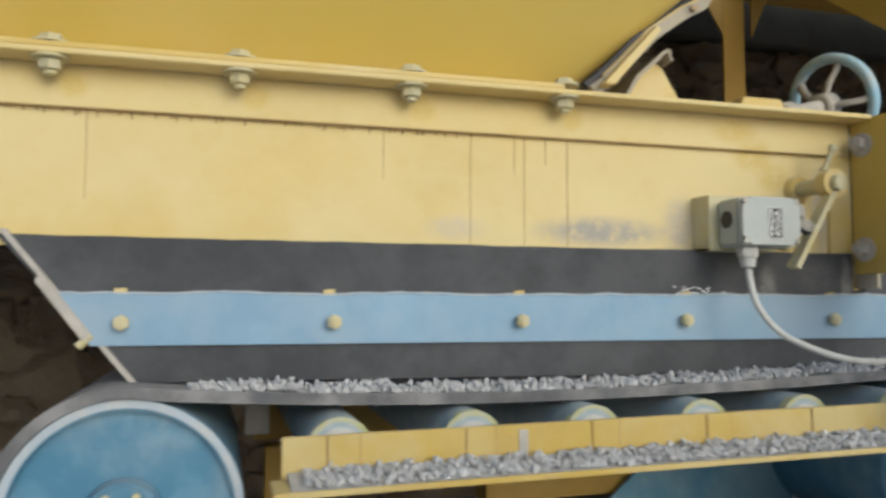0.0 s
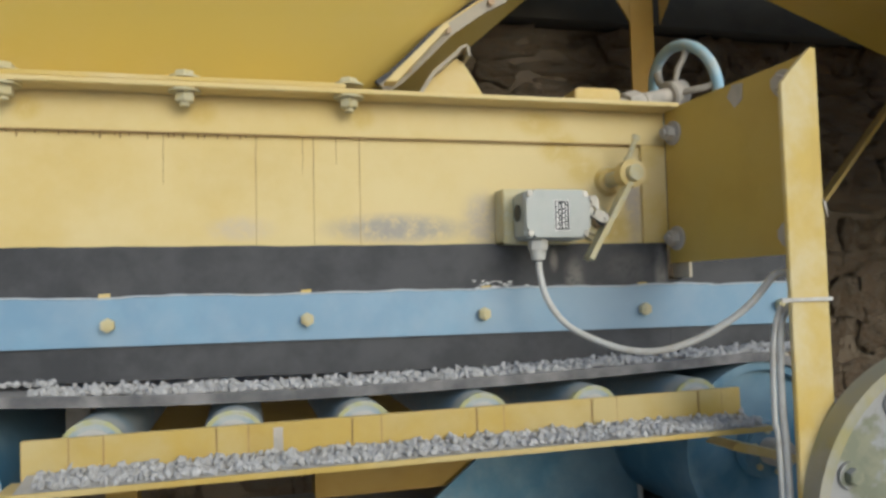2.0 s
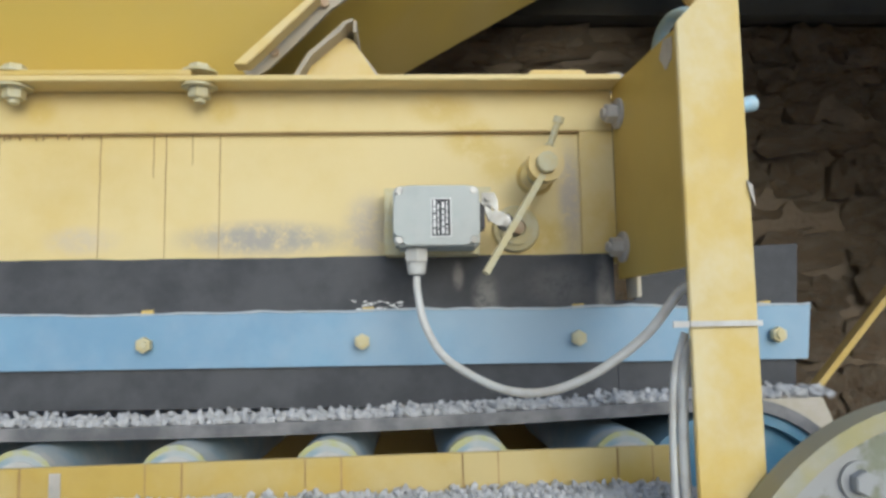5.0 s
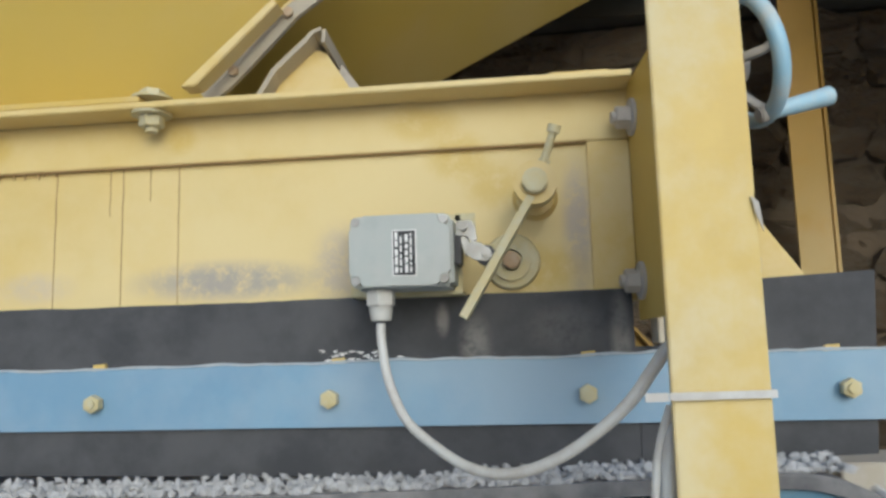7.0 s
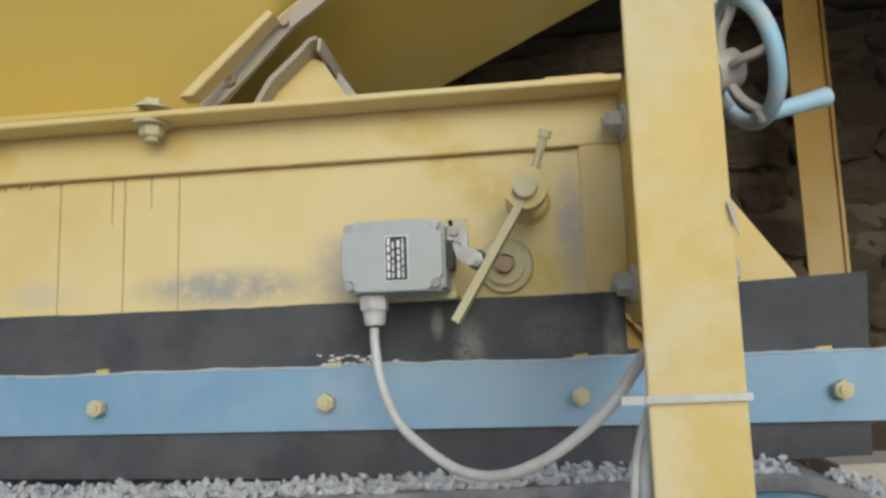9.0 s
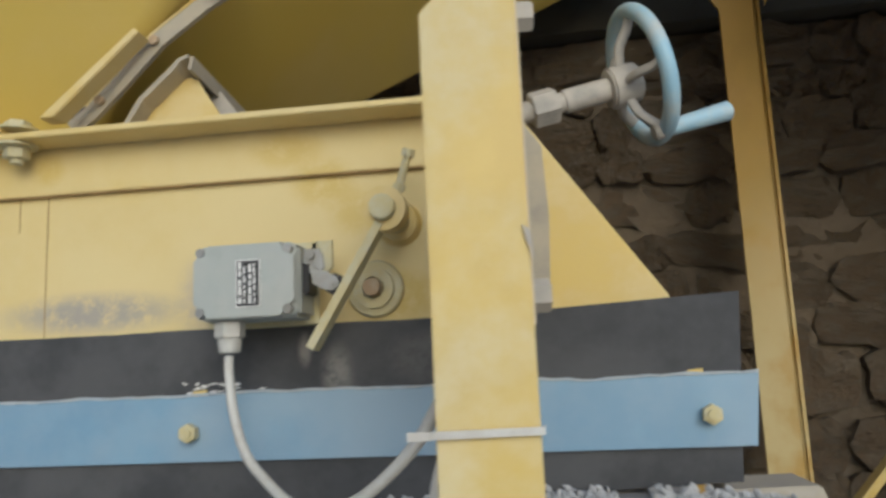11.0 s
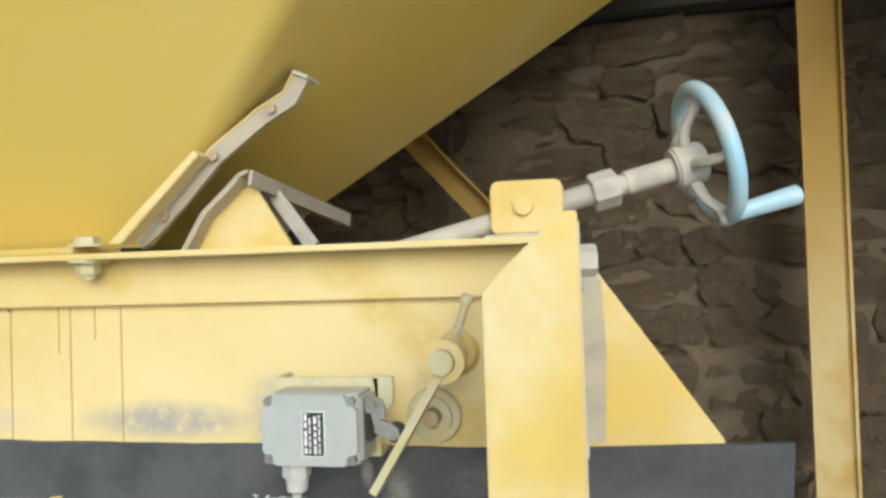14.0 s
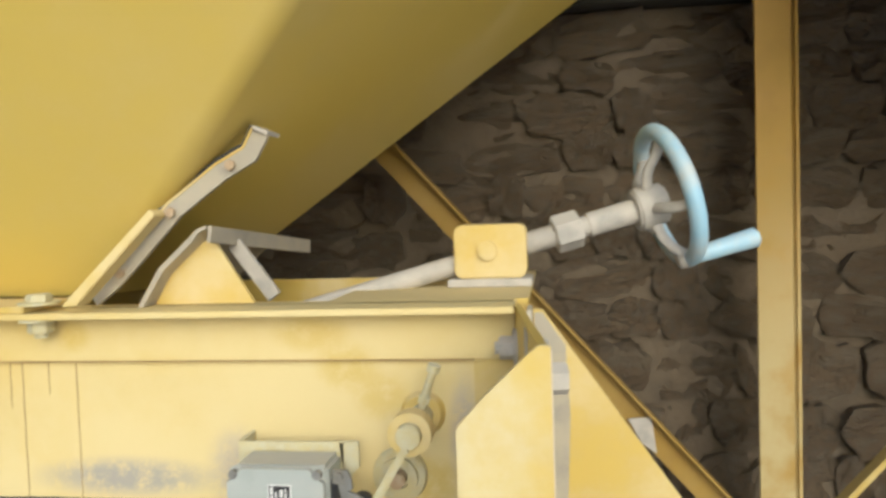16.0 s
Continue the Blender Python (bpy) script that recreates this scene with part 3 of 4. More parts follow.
tie = solo("cable_tie", prism([(0.9740, 0.7495), (1.0375, 0.7600), (1.0375, 0.7720), (1.0360, 0.7720), (1.0360, 0.7613), (0.9740, 0.7510)], "z", 1.2670, 1.2715), cable_grey, "pale plastic cable tie strapped round the yellow post", "cable tie")

# ---- tail plate ----
tail = thing("tail_plate", (1.08, 1.07, 1.2), "triangular yellow gusset plate at the tail, grey dust beside its flange", "steel plate")
part("gusset", prism([(1.017, 1.345), (1.017, 1.556), (1.026, 1.556), (1.158, 1.366), (1.158, 1.345)], "y", 1.060, 1.066, 0.001), yellow, tail)
tf = part("flange", box(1.0115, 1.0165, 1.020, 1.066, 1.3025, 1.560, 0.001), caked, tail, "narrow dust-coated bolted flange")
for z in (1.520, 1.362):
    part("bolt", hex_bolt(bmesh.new(), (1.0167, 1.034, z), (1, 0, 0), 0.018, 0.012), dusty_steel, tf)
part("dust_band", prism([(1.018, 1.362), (1.018, 1.553), (1.026, 1.553), (1.048, 1.520), (1.051, 1.45), (1.047, 1.362)], "y", 1.0588, 1.0599), bar_dust, tail, "grey caked dust band")

# ---- belt, drums, rollers ----
XL, XR, RD, BT = -0.036, 1.110, 0.1290, 0.014
BELT_Z = 1.170


def belt_top(x):
    """Height of the sagging upper run."""
    if x < 0.42:
        return BELT_Z + 0.018 * min(1.0, ((x - 0.42) / 0.47) ** 2)
    return BELT_Z + 0.018 * min(1.0, ((x - 0.42) / 0.66) ** 2)


ZC = BELT_Z + 0.018 - BT - RD
ZT = ZC   # the tail drum stands a little higher
belt_bm = bmesh.new()


def loop_path(r):
    pts = []
    for i in range(33):
        a = math.pi / 2 + math.pi * i / 32
        pts.append((XL + r * math.cos(a), ZC + r * math.sin(a)))
    for i in range(33):
        a = -math.pi / 2 + math.pi * i / 32
        pts.append((XR + r * math.cos(a), ZT + r * math.sin(a)))
    for i in range(1, 24):
        x = XR + (XL - XR) * i / 24
        pts.append((x, belt_top(x) - (RD + BT - r)))
    return pts


outer, inner = loop_path(RD + BT), loop_path(RD + 0.0006)
rows_ = [[belt_bm.verts.new((x, y, z)) for x, z in path] for path, y in ((outer, 0.992), (outer, 1.50), (inner, 1.50), (inner, 0.992))]
n_ = len(outer)
for k in range(4):
    for i in range(n_):
        belt_bm.faces.new((rows_[k][i], rows_[k][(i + 1) % n_], rows_[(k + 1) % 4][(i + 1) % n_], rows_[(k + 1) % 4][i]))
bmesh.ops.bevel(belt_bm, geom=[e for e in belt_bm.edges if all(v in set(rows_[0]) for v in e.verts)], offset=0.002, segments=2, affect="EDGES")
belt = solo("conveyor_belt", belt_bm, belt_rubber, "endless grey-black rubber conveyor belt, powdered with stone dust", "conveyor belt", smooth=True)


def drum(x, label, ZC=ZC):
    """A belt drum: shell, recessed face, hub, shaft; origin at its axle."""
    ob = thing("belt_drum", (x, 1.0, ZC), label, "drum", "belt drums")
    part("shell", ring((x, 0.998, ZC), (0, 1, 0), RD, RD - 0.012, 0.49, 64), drum_blue, ob, "", True)
    if x < 0.5:
        part("lip", ring((x, 0.9965, ZC), (0, 1, 0), RD - 0.0005, RD - 0.0095, 0.0014, 64), caked_blue, ob, "pale dusty lip", True)
    part("face", ring((x, 1.010, ZC), (0, 1, 0), RD - 0.0125, 0.030, 0.008, 64), drum_blue, ob, "", True)
    hub = part("hub", rod((x, 0.985, ZC), (x, 1.0099, ZC), 0.040, 0.044, 32, 0.003), drum_blue, ob, "", True)
    part("shaft", rod((x, 0.95, ZC), (x, 1.48, ZC), 0.020, sides=24, bevel=0.002), dusty_steel, ob, "dusty steel shaft", True)
    for k in range(6):
        a = k * math.pi / 3
        part("bolt", hex_bolt(bmesh.new(), (x + 0.031 * math.cos(a), 0.9848, ZC + 0.031 * math.sin(a)), (0, -1, 0), 0.008, 0.005, False), dusty_bolt, hub)
    return ob


drums = [drum(XL, "blue-painted belt drum at the head of the conveyor"), drum(XR, "blue-painted belt drum at the tail of the conveyor", ZT)]

ROLL_X = [0.194 + 0.156 * i for i in range(6)]
ROLL_Z, ROLL_R = 1.1180, 0.0375


def roller(x, tone):
    ROLL_Z = 1.1180 + 0.010 * (x - 0.57)
    ob = thing("idler_roller", (x, 0.96, ROLL_Z), "worn blue steel idler roller under the belt", "roller", "idler rollers")
    part("tube", rod((x, 0.957, ROLL_Z), (x, 1.46, ROLL_Z), ROLL_R, sides=40, bevel=0.004), roller_blue, ob, "", True)
    part("end_cap", ring((x, 0.9545, ROLL_Z), (0, 1, 0), 0.026, 0.0105, 0.0024, 32), plastic, ob, "", True)
    part("rim_ring", ring((x, 0.9561, ROLL_Z), (0, 1, 0), ROLL_R + 0.0003, ROLL_R - 0.005, 0.0035, 40), roller_yellow, ob, "rubbed yellow-green rim", True)
    for k, (a0, a1, mat) in enumerate(((0.2, 1.0, roller_yellow), (2.2, 2.7, plastic), (3.9, 4.6, roller_yellow))):
        pts = []
        for rr, seq in ((ROLL_R + 0.0004, range(7)), (ROLL_R - 0.006, range(6, -1, -1))):
            for i in seq:
                a = a0 + tone + (a1 - a0) * i / 6
                pts.append((x + rr * math.cos(a), ROLL_Z + rr * math.sin(a)))
        part("paint_mark", prism(pts, "y", 0.9566, 0.969), mat, ob, "rubbed paint mark on the roller's end")
    return ob


rollers = [roller(x, i * 1.1) for i, x in enumerate(ROLL_X)]

# ---- roller frame: angle bar with gravel on its ledge ----
frame_rail = thing("roller_rail", (0.57, 0.93, 1.07), "yellow angle-steel rail holding the idler axles, gravel on its ledge", "steel rail")
part("upright_leg", box(0.128, 1.022, 0.924, 0.931, 1.0985, 1.1427, 0.001), rail_yellow, frame_rail)
part("ledge", box(0.116, 1.030, 0.868, 0.9315, 1.0915, 1.0980, 0.001), rail_yellow, frame_rail)
for i, x in enumerate(ROLL_X):
    slot = []
    for k in range(25):
        a = -math.pi * k / 24
        slot.append((x + 0.0170 * math.cos(a), 1.1145 + 0.013 * math.sin(a)))
    ax = part("axle_plate", prism([(x + 0.017, 1.1422)] + slot + [(x - 0.017, 1.1422)], "y", 0.9218, 0.9239, 0.0006), rail_yellow, frame_rail, "yellow axle end in its slot")
    inner = [(x + 0.0170, 1.1427)] + slot + [(x - 0.0170, 1.1427)]
    outer = [(x + (px - x) * 1.09, pz if pz > 1.1145 else pz - 0.0013) for px, pz in inner]
    part("slot_gap", prism(outer + inner[::-1], "y", 0.9232, 0.9239), rust, frame_rail, "dark line round the slot")
    part("axle", rod((x, 0.931, ROLL_Z), (x, 0.956, ROLL_Z), 0.010, sides=16), dusty_steel, frame_rail)
part("dust_mark", box(0.396, 0.407, 0.9229, 0.9239, 1.107, 1.137), dusty_steel, frame_rail, "grey dust mark")
part("dust_bed", prism([(0.871, 1.0982), (0.9235, 1.0982), (0.9235, 1.106), (0.895, 1.1015)], "x", 0.134, 1.024), caked_grey, frame_rail, "pale stone dust drifted on the ledge")
part("far_rail", box(0.120, 1.022, 1.462, 1.468, 1.05, 1.134), shaded_yellow, frame_rail)
part("cross_bar", box(0.47, 0.80, 1.26, 1.32, 0.965, 1.005), shaded_yellow, frame_rail, "yellow cross bar under the rollers")
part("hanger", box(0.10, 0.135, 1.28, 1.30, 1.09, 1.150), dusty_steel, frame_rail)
part("leg", box(0.955, 1.005, 1.40, 1.45, -0.015, 1.049), shaded_yellow, frame_rail)
part("leg", box(0.135, 0.185, 1.40, 1.45, -0.015, 1.049), shaded_yellow, frame_rail)
TILT = Matrix.Rotation(-0.013, 4, "Y")   # the rail climbs a little towards the tail
frame_rail.matrix_basis = frame_rail.matrix_basis @ TILT
bracket = solo("tail_bracket", prism([(0.990, 1.070), (1.002, 1.078), (1.115, 1.048), (1.115, 1.038), (1.0, 1.066)], "y", 0.905, 0.965, 0.001), yellow, "short yellow strap bracket beside the tail drum", "bracket")
under = thing("belt_scraper", (0.93, 1.1, 0.9), "blue-grey steel plate hanging under the rollers, in shade", "steel plate")
part("plate", prism([(0.60, 0.62), (1.02, 0.62), (1.035, 1.062), (0.80, 1.062), (0.66, 0.95)], "y", 1.240, 1.246), drum_blue, under)
part("strap", sweep([(1.02, 1.232, 1.055), (1.028, 1.232, 0.98), (1.03, 1.232, 0.88)], 0.005), cable_grey, under)
tail_box = thing("bearing_bracket", (1.3, 1.3, 0.0), "dust-covered bearing bracket behind the tail drum", "bracket")
part("body", prism([(1.225, 1.10), (1.225, 1.166), (1.318, 1.168), (1.345, 1.10)], "y", 1.20, 1.30, 0.002), seal_bolt, tail_box)
part("column", box(1.235, 1.325, 1.19, 1.29, 0.0, 1.0999), shaded_yellow, tail_box)
part("yellow_lug", box(1.215, 1.250, 1.28, 1.2999, 1.167, 1.185), yellow, tail_box)

# ---- round drive guard ----
GX, GZ, GY, GR = 1.180, 1.003, 0.735, 0.207
guard = thing("drive_guard", (GX, GY, GZ), "round pulley guard caked with pale dust, yellow-green paint at its rim", "machine guard")
rim_bm = ring((GX, GY - 0.006, GZ), (0, 1, 0), GR, GR - 0.014, 0.030, 72)
part("rim", rim_bm, material("worn_rim_paint", (0.34, 0.31, 0.13), (0.29, 0.29, 0.18), 0.6, dust=(0.38, 0.36, 0.29), dust_amount=0.9, dust_scale=14, up_dust=0.7, bump=0.2), guard, "yellow-green painted rim", True)
face_bm = bmesh.new()
rings_ = []
for j in range(15):
    rr = (GR - 0.0135) * (j / 14)
    row = []
    for i in range(72):
        a = 2 * math.pi * i / 72
        x, z = GX + rr * math.cos(a), GZ + rr * math.sin(a)
        y = GY + 0.004 - 0.006 * max(0, noise.noise(Vector((x * 22, 3.0, z * 22)))) - (0.010 if 0.118 < rr < 0.15 else 0) - (0.016 if rr < 0.06 else 0)
        row.append(face_bm.verts.new((x, y, z)) if j else None)
    rings_.append(row)
mid = face_bm.verts.new((GX, GY - 0.012, GZ))
for i in range(72):
    face_bm.faces.new((mid, rings_[1][(i + 1) % 72], rings_[1][i]))
    for j in range(1, 14):
        face_bm.faces.new((rings_[j][i], rings_[j][(i + 1) % 72], rings_[j + 1][(i + 1) % 72], rings_[j + 1][i]))
gf = part("face", face_bm, guard_paint, guard, "dust-caked dished face", True)
for k in range(10):
    a = 2 * math.pi * (k + 0.35) / 10
    part("bolt", hex_bolt(bmesh.new(), (GX + 0.166 * math.cos(a), GY + 0.003, GZ + 0.166 * math.sin(a)), (0, -1, 0), 0.017, 0.010), guard_paint, gf, "dust-caked bolt head")
part("blue_patch", prism([(GX + 0.030, GZ + 0.052), (GX + 0.060, GZ + 0.082), (GX + 0.085, GZ + 0.05), (GX + 0.05, GZ + 0.028)], "y", GY - 0.016, GY - 0.010), blue, guard, "bare blue patch")
part("back", rod((GX, GY + 0.0185, GZ), (GX, GY + 0.0235, GZ), GR - 0.0145, sides=72), guard_paint, guard)
part("stand", box(GX + 0.0, GX + 0.10, GY + 0.024, GY + 0.10, 0.0, GZ - 0.05), shaded_yellow, guard)

# ---- limit switch ----
switch = thing("limit_switch", (0.78, 1.0, 1.355), "grey cast limit switch box, dusty on top, beside the lever", "limit switch")
body_bm = box(0.7355, 0.8285, 0.988, 1.034, 1.3555, 1.4215, 0.004)
part("body", body_bm, box_grey, switch, "", True)
def chamfered(x0, x1, z0, z1, c):
    return [(x0 + c, z0), (x1 - c, z0), (x1, z0 + c), (x1, z1 - c), (x1 - c, z1), (x0 + c, z1), (x0, z1 - c), (x0, z0 + c)]
def pocketed(x0, x1, z0, z1, r, n=6):
    """A rectangle with a round pocket cut out of each corner."""
    out = []
    for cx, cz, a0 in ((x0, z0, 90), (x1, z0, 180), (x1, z1, 270), (x0, z1, 0)):
        for k in range(n + 1):
            a = radians(a0 - 90 * k / n)
            out.append((cx + r * math.cos(a), cz + r * math.sin(a)))
    return out


part("cover_rim", prism(chamfered(0.7335, 0.8280, 1.3560, 1.4225, 0.005), "y", 0.9830, 0.9875, 0.0015), box_grey, switch, "", True)
cover = part("cover", prism(pocketed(0.7340, 0.8275, 1.3565, 1.4220, 0.0125), "y", 0.9765, 0.9829, 0.0010), box_grey, switch, "", True)
for x, z in ((0.7405, 1.4160), (0.8210, 1.4160), (0.7405, 1.3625), (0.8210, 1.3625)):
    screw = part("screw", rod((x, 0.9758, z), (x, 0.9829, z), 0.0044, sides=18, bevel=0.0007), chrome, cover, "dull screw head", True)
plate_ = part("label", box(0.7745, 0.7965, 0.9758, 0.9764, 1.3655, 1.4075), white, cover, "black and white rating plate, too small to read")
part("print_field", box(0.7755, 0.7955, 0.9752, 0.9757, 1.3665, 1.4065), black, plate_)
rng = np.random.default_rng(11)
for col in range(4):
    z = 1.3685
    while z < 1.402:
        h = rng.uniform(0.0025, 0.0075) if col else rng.uniform(0.005, 0.009)
        part("print_bar", box(0.7770 + 0.0046 * col, 0.7770 + 0.0046 * col + (0.0026 if col in (0, 2) else 0.0016), 0.9748, 0.9751, z, min(z + h, 1.4055)), white, plate_)
        z += h + rng.uniform(0.001, 0.0025)
part("knockout", rod((0.7335, 1.012, 1.393), (0.7350, 1.012, 1.393), 0.012, sides=24), black, switch, "round side plug")
gland = part("cable_gland", rod((0.7585, 1.000, 1.3270), (0.7585, 1.000, 1.3400), 0.0095, 0.0112, 24, 0.001), plastic, switch, "grey plastic cable gland", True)
part("gland_nut", rod((0.7585, 1.000, 1.3402), (0.7585, 1.000, 1.3553), 0.0138, sides=6, bevel=0.0012), plastic, gland)
part("mounting_plate", box(0.722, 0.832, 1.0345, 1.0385, 1.352, 1.430, 0.001), dusty_bolt, switch, "dust-caked mounting plate")
part("bracket_side", box(0.722, 0.7255, 1.039, 1.0737, 1.352, 1.430), dusty_bolt, switch)
part("bracket_foot", box(0.722, 0.832, 1.039, 1.0737, 1.352, 1.3555), dusty_bolt, switch)
part("bracket_ear", prism([(0.826, 1.4305), (0.846, 1.4305), (0.846, 1.405), (0.832, 1.39)], "y", 1.0345, 1.0385), dusty_bolt, switch)
# black block standing in for the shadowed gap between body and lever
head = part("actuator_head", box(0.8288, 0.8350, 0.994, 1.022, 1.376, 1.406, 0.0015), black, switch)
arm = part("actuator_arm", prism([(0.831, 1.4165), (0.8455, 1.4165), (0.849, 1.409), (0.850, 1.398), (0.845, 1.396), (0.841, 1.402), (0.831, 1.403)], "y", 0.980, 0.9835, 0.0006), chrome, switch, "bright bent actuator arm")
part("pivot_screw", rod((0.8375, 0.976, 1.4105), (0.8375, 0.990, 1.4105), 0.0042, sides=16, bevel=0.0006), chrome, arm)
part("lever_plate", prism([(0.838, 1.386), (0.845, 1.397), (0.853, 1.395), (0.862, 1.389), (0.8635, 1.382), (0.858, 1.3775), (0.847, 1.3795)], "y", 0.978, 0.9815, 0.0006), chrome, arm)
part("roller", rod((0.8575, 0.982, 1.384), (0.8575, 0.992, 1.384), 0.0095, sides=20, bevel=0.001), black, arm, "small black contact roller")
part("pin", rod((0.8575, 0.9755, 1.384), (0.8575, 0.982, 1.384), 0.0024, sides=12), chrome, arm)
part("link", prism([(0.834, 1.402), (0.841, 1.402), (0.846, 1.388), (0.839, 1.384)], "y", 0.984, 0.989), chrome, arm)

cable = solo("switch_cable", sweep([(0.7565, 0.9835, 1.3270), (0.7570, 0.9825, 1.3120), (0.7636, 0.9766, 1.2770), (0.7816, 0.9590, 1.2430), (0.8099, 0.9345, 1.2220), (0.8430, 0.9022, 1.2080), (0.8761, 0.8738, 1.2080), (0.9092, 0.8464, 1.2220), (0.9376, 0.8240, 1.2430), (0.9584, 0.8074, 1.2640),
    (0.9720, 0.7975, 1.2840), (0.9830, 0.7905, 1.2990), (0.9940, 0.7855, 1.3010), (1.0000, 0.7815, 1.2850), (0.9900, 0.7775, 1.2620), (0.9760, 0.7755, 1.2350), (0.9720, 0.7745, 1.1500), (0.9760, 0.7745, 1.0500), (0.9780, 0.7755, 0.7000), (0.9780, 0.7755, 0.0500)], 0.0043),
    cable_grey, "grey sheathed cable looping from the switch to the post", "cable", smooth=True)
solo("switch_cable", sweep([(0.9790, 0.7775, 1.262), (0.968, 0.7795, 1.22), (0.965, 0.7795, 1.13), (0.970, 0.7795, 1.0), (0.971, 0.7795, 0.05)], 0.0033), cable_grey, "thin grey cable running down behind the post", "cable", smooth=True)
solo("tie_end", box(0.960, 0.9735, 0.7500, 0.7520, 1.2665, 1.2715), cable_grey, "loose tail of the pale cable tie", "cable tie")

switch.location += Vector((-0.002, -0.0145, 0.0025))
arm.location.y += 0.013

# ---- pull lever beside the switch ----
lever = thing("pull_lever", (0.905, 1.06, 1.45), "dusty yellow lever on a stub axle beside the switch", "lever")
part("stub_axle", rod((0.906, 0.976, 1.450), (0.906, 1.0655, 1.450), 0.0115, sides=28, bevel=0.0012), dusty_bolt, lever, "", True)
part("collar", ring((0.906, 0.986, 1.450), (0, 1, 0), 0.0205, 0.0118, 0.020, 36), yellow, lever, "", True)
part("wall_washer", rod((0.906, 1.056, 1.450), (0.906, 1.0655, 1.450), 0.019, 0.023, 32), yellow, lever, "", True)
part("lever_bar", bent_flat([(0.902, 1.437), (0.836, 1.328)], 0.0038, 0.984, 1.004), dusty_bolt, lever, "flat yellow lever bar")
part("set_bolt", rod((0.912, 1.019, 1.466), (0.9265, 1.012, 1.506), 0.0040, sides=12), dusty_bolt, lever)
part("set_nut", hex_bolt(bmesh.new(), (0.9135, 1.0182, 1.4700), (0.35, -0.17, 0.92), 0.011, 0.006, False), dusty_bolt, lever)
part("bolt_end", rod((0.9255, 1.0125, 1.503), (0.9275, 1.0115, 1.510), 0.0062, sides=12), dusty_bolt, lever)
lever.location += Vector((-0.003, -0.006, 0.002))
knob = thing("shaft_seal", (0.877, 1.06, 1.388), "round dusty shaft seal with washers on the trough wall", "shaft seal")
part("flange_ring", rod((0.877, 1.052, 1.388), (0.877, 1.0597, 1.388), 0.027, 0.029, 36, 0.001), dusty_bolt, knob, "", True)
part("washer", ring((0.877, 1.046, 1.388), (0, 1, 0), 0.020, 0.011, 0.0062, 32), dusty_bolt, knob, "", True)
part("stud", rod((0.877, 1.036, 1.388), (0.877, 1.052, 1.388), 0.0085, sides=20, bevel=0.001), seal_rust, knob, "", True)

# ---- gate blade on top of the trough ----
gate = thing("gate_blade", (0.64, 1.2, 1.566), "curved yellow gate with a dusty top plate under the hopper", "gate")
def sheared(bm):
    for vtx in bm.verts:
        if vtx.co.z > 1.59:
            vtx.co.z -= (vtx.co.y - 1.050) * 0.085
    return bm


part("side", prism([(0.610, 1.5655), (0.632, 1.602), (0.660, 1.628), (0.672, 1.634), (0.682, 1.630), (0.722, 1.5655)], "y", 1.075, 1.080), yellow, gate)
part("curved_skin", sheared(prism([(0.603, 1.5655), (0.628, 1.606), (0.664, 1.638), (0.668, 1.634), (0.633, 1.603), (0.609, 1.5655)], "y", 1.050, 1.260)), bar_dust, gate)
part("top_plate", sheared(prism([(0.663, 1.637), (0.672, 1.6460), (0.683, 1.6495), (0.683, 1.6460), (0.674, 1.6425), (0.668, 1.634)], "y", 1.050, 1.385)), bar_dust, gate, "folded top plate powdered with dust")
part("hanging_lip", prism([(1.050, 1.632), (1.056, 1.6490), (1.385, 1.6210), (1.382, 1.6020)], "x", 0.6832, 0.6868), bar_dust, gate, "down-turned lip of the top plate")
part("stay", bent_flat([(0.682, 1.628), (0.727, 1.5665)], 0.008, 1.120, 1.126), dusty_steel, gate, "grey flat stay")

# ---- screw spindle with handwheel ----
spindle = thing("handwheel_spindle", (0.95, 1.24, 1.565), "dusty pale blue handwheel on a threaded spindle with yellow block", "handwheel")
AX = Vector((0.95, 0.19, 0.255)).normalized()
HUB = Vector((1.152, 1.276, 1.652))
part("spindle", rod(HUB - AX * 0.50, HUB - AX * 0.012, 0.0125, sides=24), dusty_steel, spindle, "dusty round spindle", True)
part("sleeve", rod(HUB - AX * 0.075, HUB - AX * 0.012, 0.0150, sides=24, bevel=0.001), dusty_steel, spindle, "", True)
th = bmesh.new()
for i in range(12):
    rod(HUB - AX * (0.160 - 0.0036 * i), HUB - AX * (0.1578 - 0.0036 * i), 0.0137, sides=20, bm=th)
part("thread", th, dusty_steel, spindle)
part("hex_nut", rod(HUB - AX * 0.118, HUB - AX * 0.085, 0.0235, sides=6, bevel=0.0015), dusty_steel, spindle, "large dusty hexagon nut")
blk = part("bearing_block", prism(chamfered(0.921, 1.007, 1.5745, 1.6385, 0.006), "y", 1.206, 1.266, 0.002), yellow, spindle, "yellow bearing block")
part("base_strip", box(0.913, 1.013, 1.201, 1.270, 1.5650, 1.5742, 0.001), dusty_steel, spindle)
part("bolt", rod((0.961, 1.198, 1.608), (0.961, 1.2058, 1.608), 0.0115, sides=24, bevel=0.0012), yellow, blk, "", True)
wheel = part("hub", rod(HUB - AX * 0.014, HUB + AX * 0.026, 0.027, 0.025, 32, 0.003), dusty_steel, spindle, "dusty wheel hub", True)
RIM = HUB + AX * 0.031 + Vector((0, 0, 0.006))
part("rim", torus(RIM, AX, 0.082, 0.0105), wheel_blue, spindle, "pale blue wheel rim", True)
u = (Vector((0, 0, 1)) - AX * AX.z).normalized()
v = AX.cross(u)
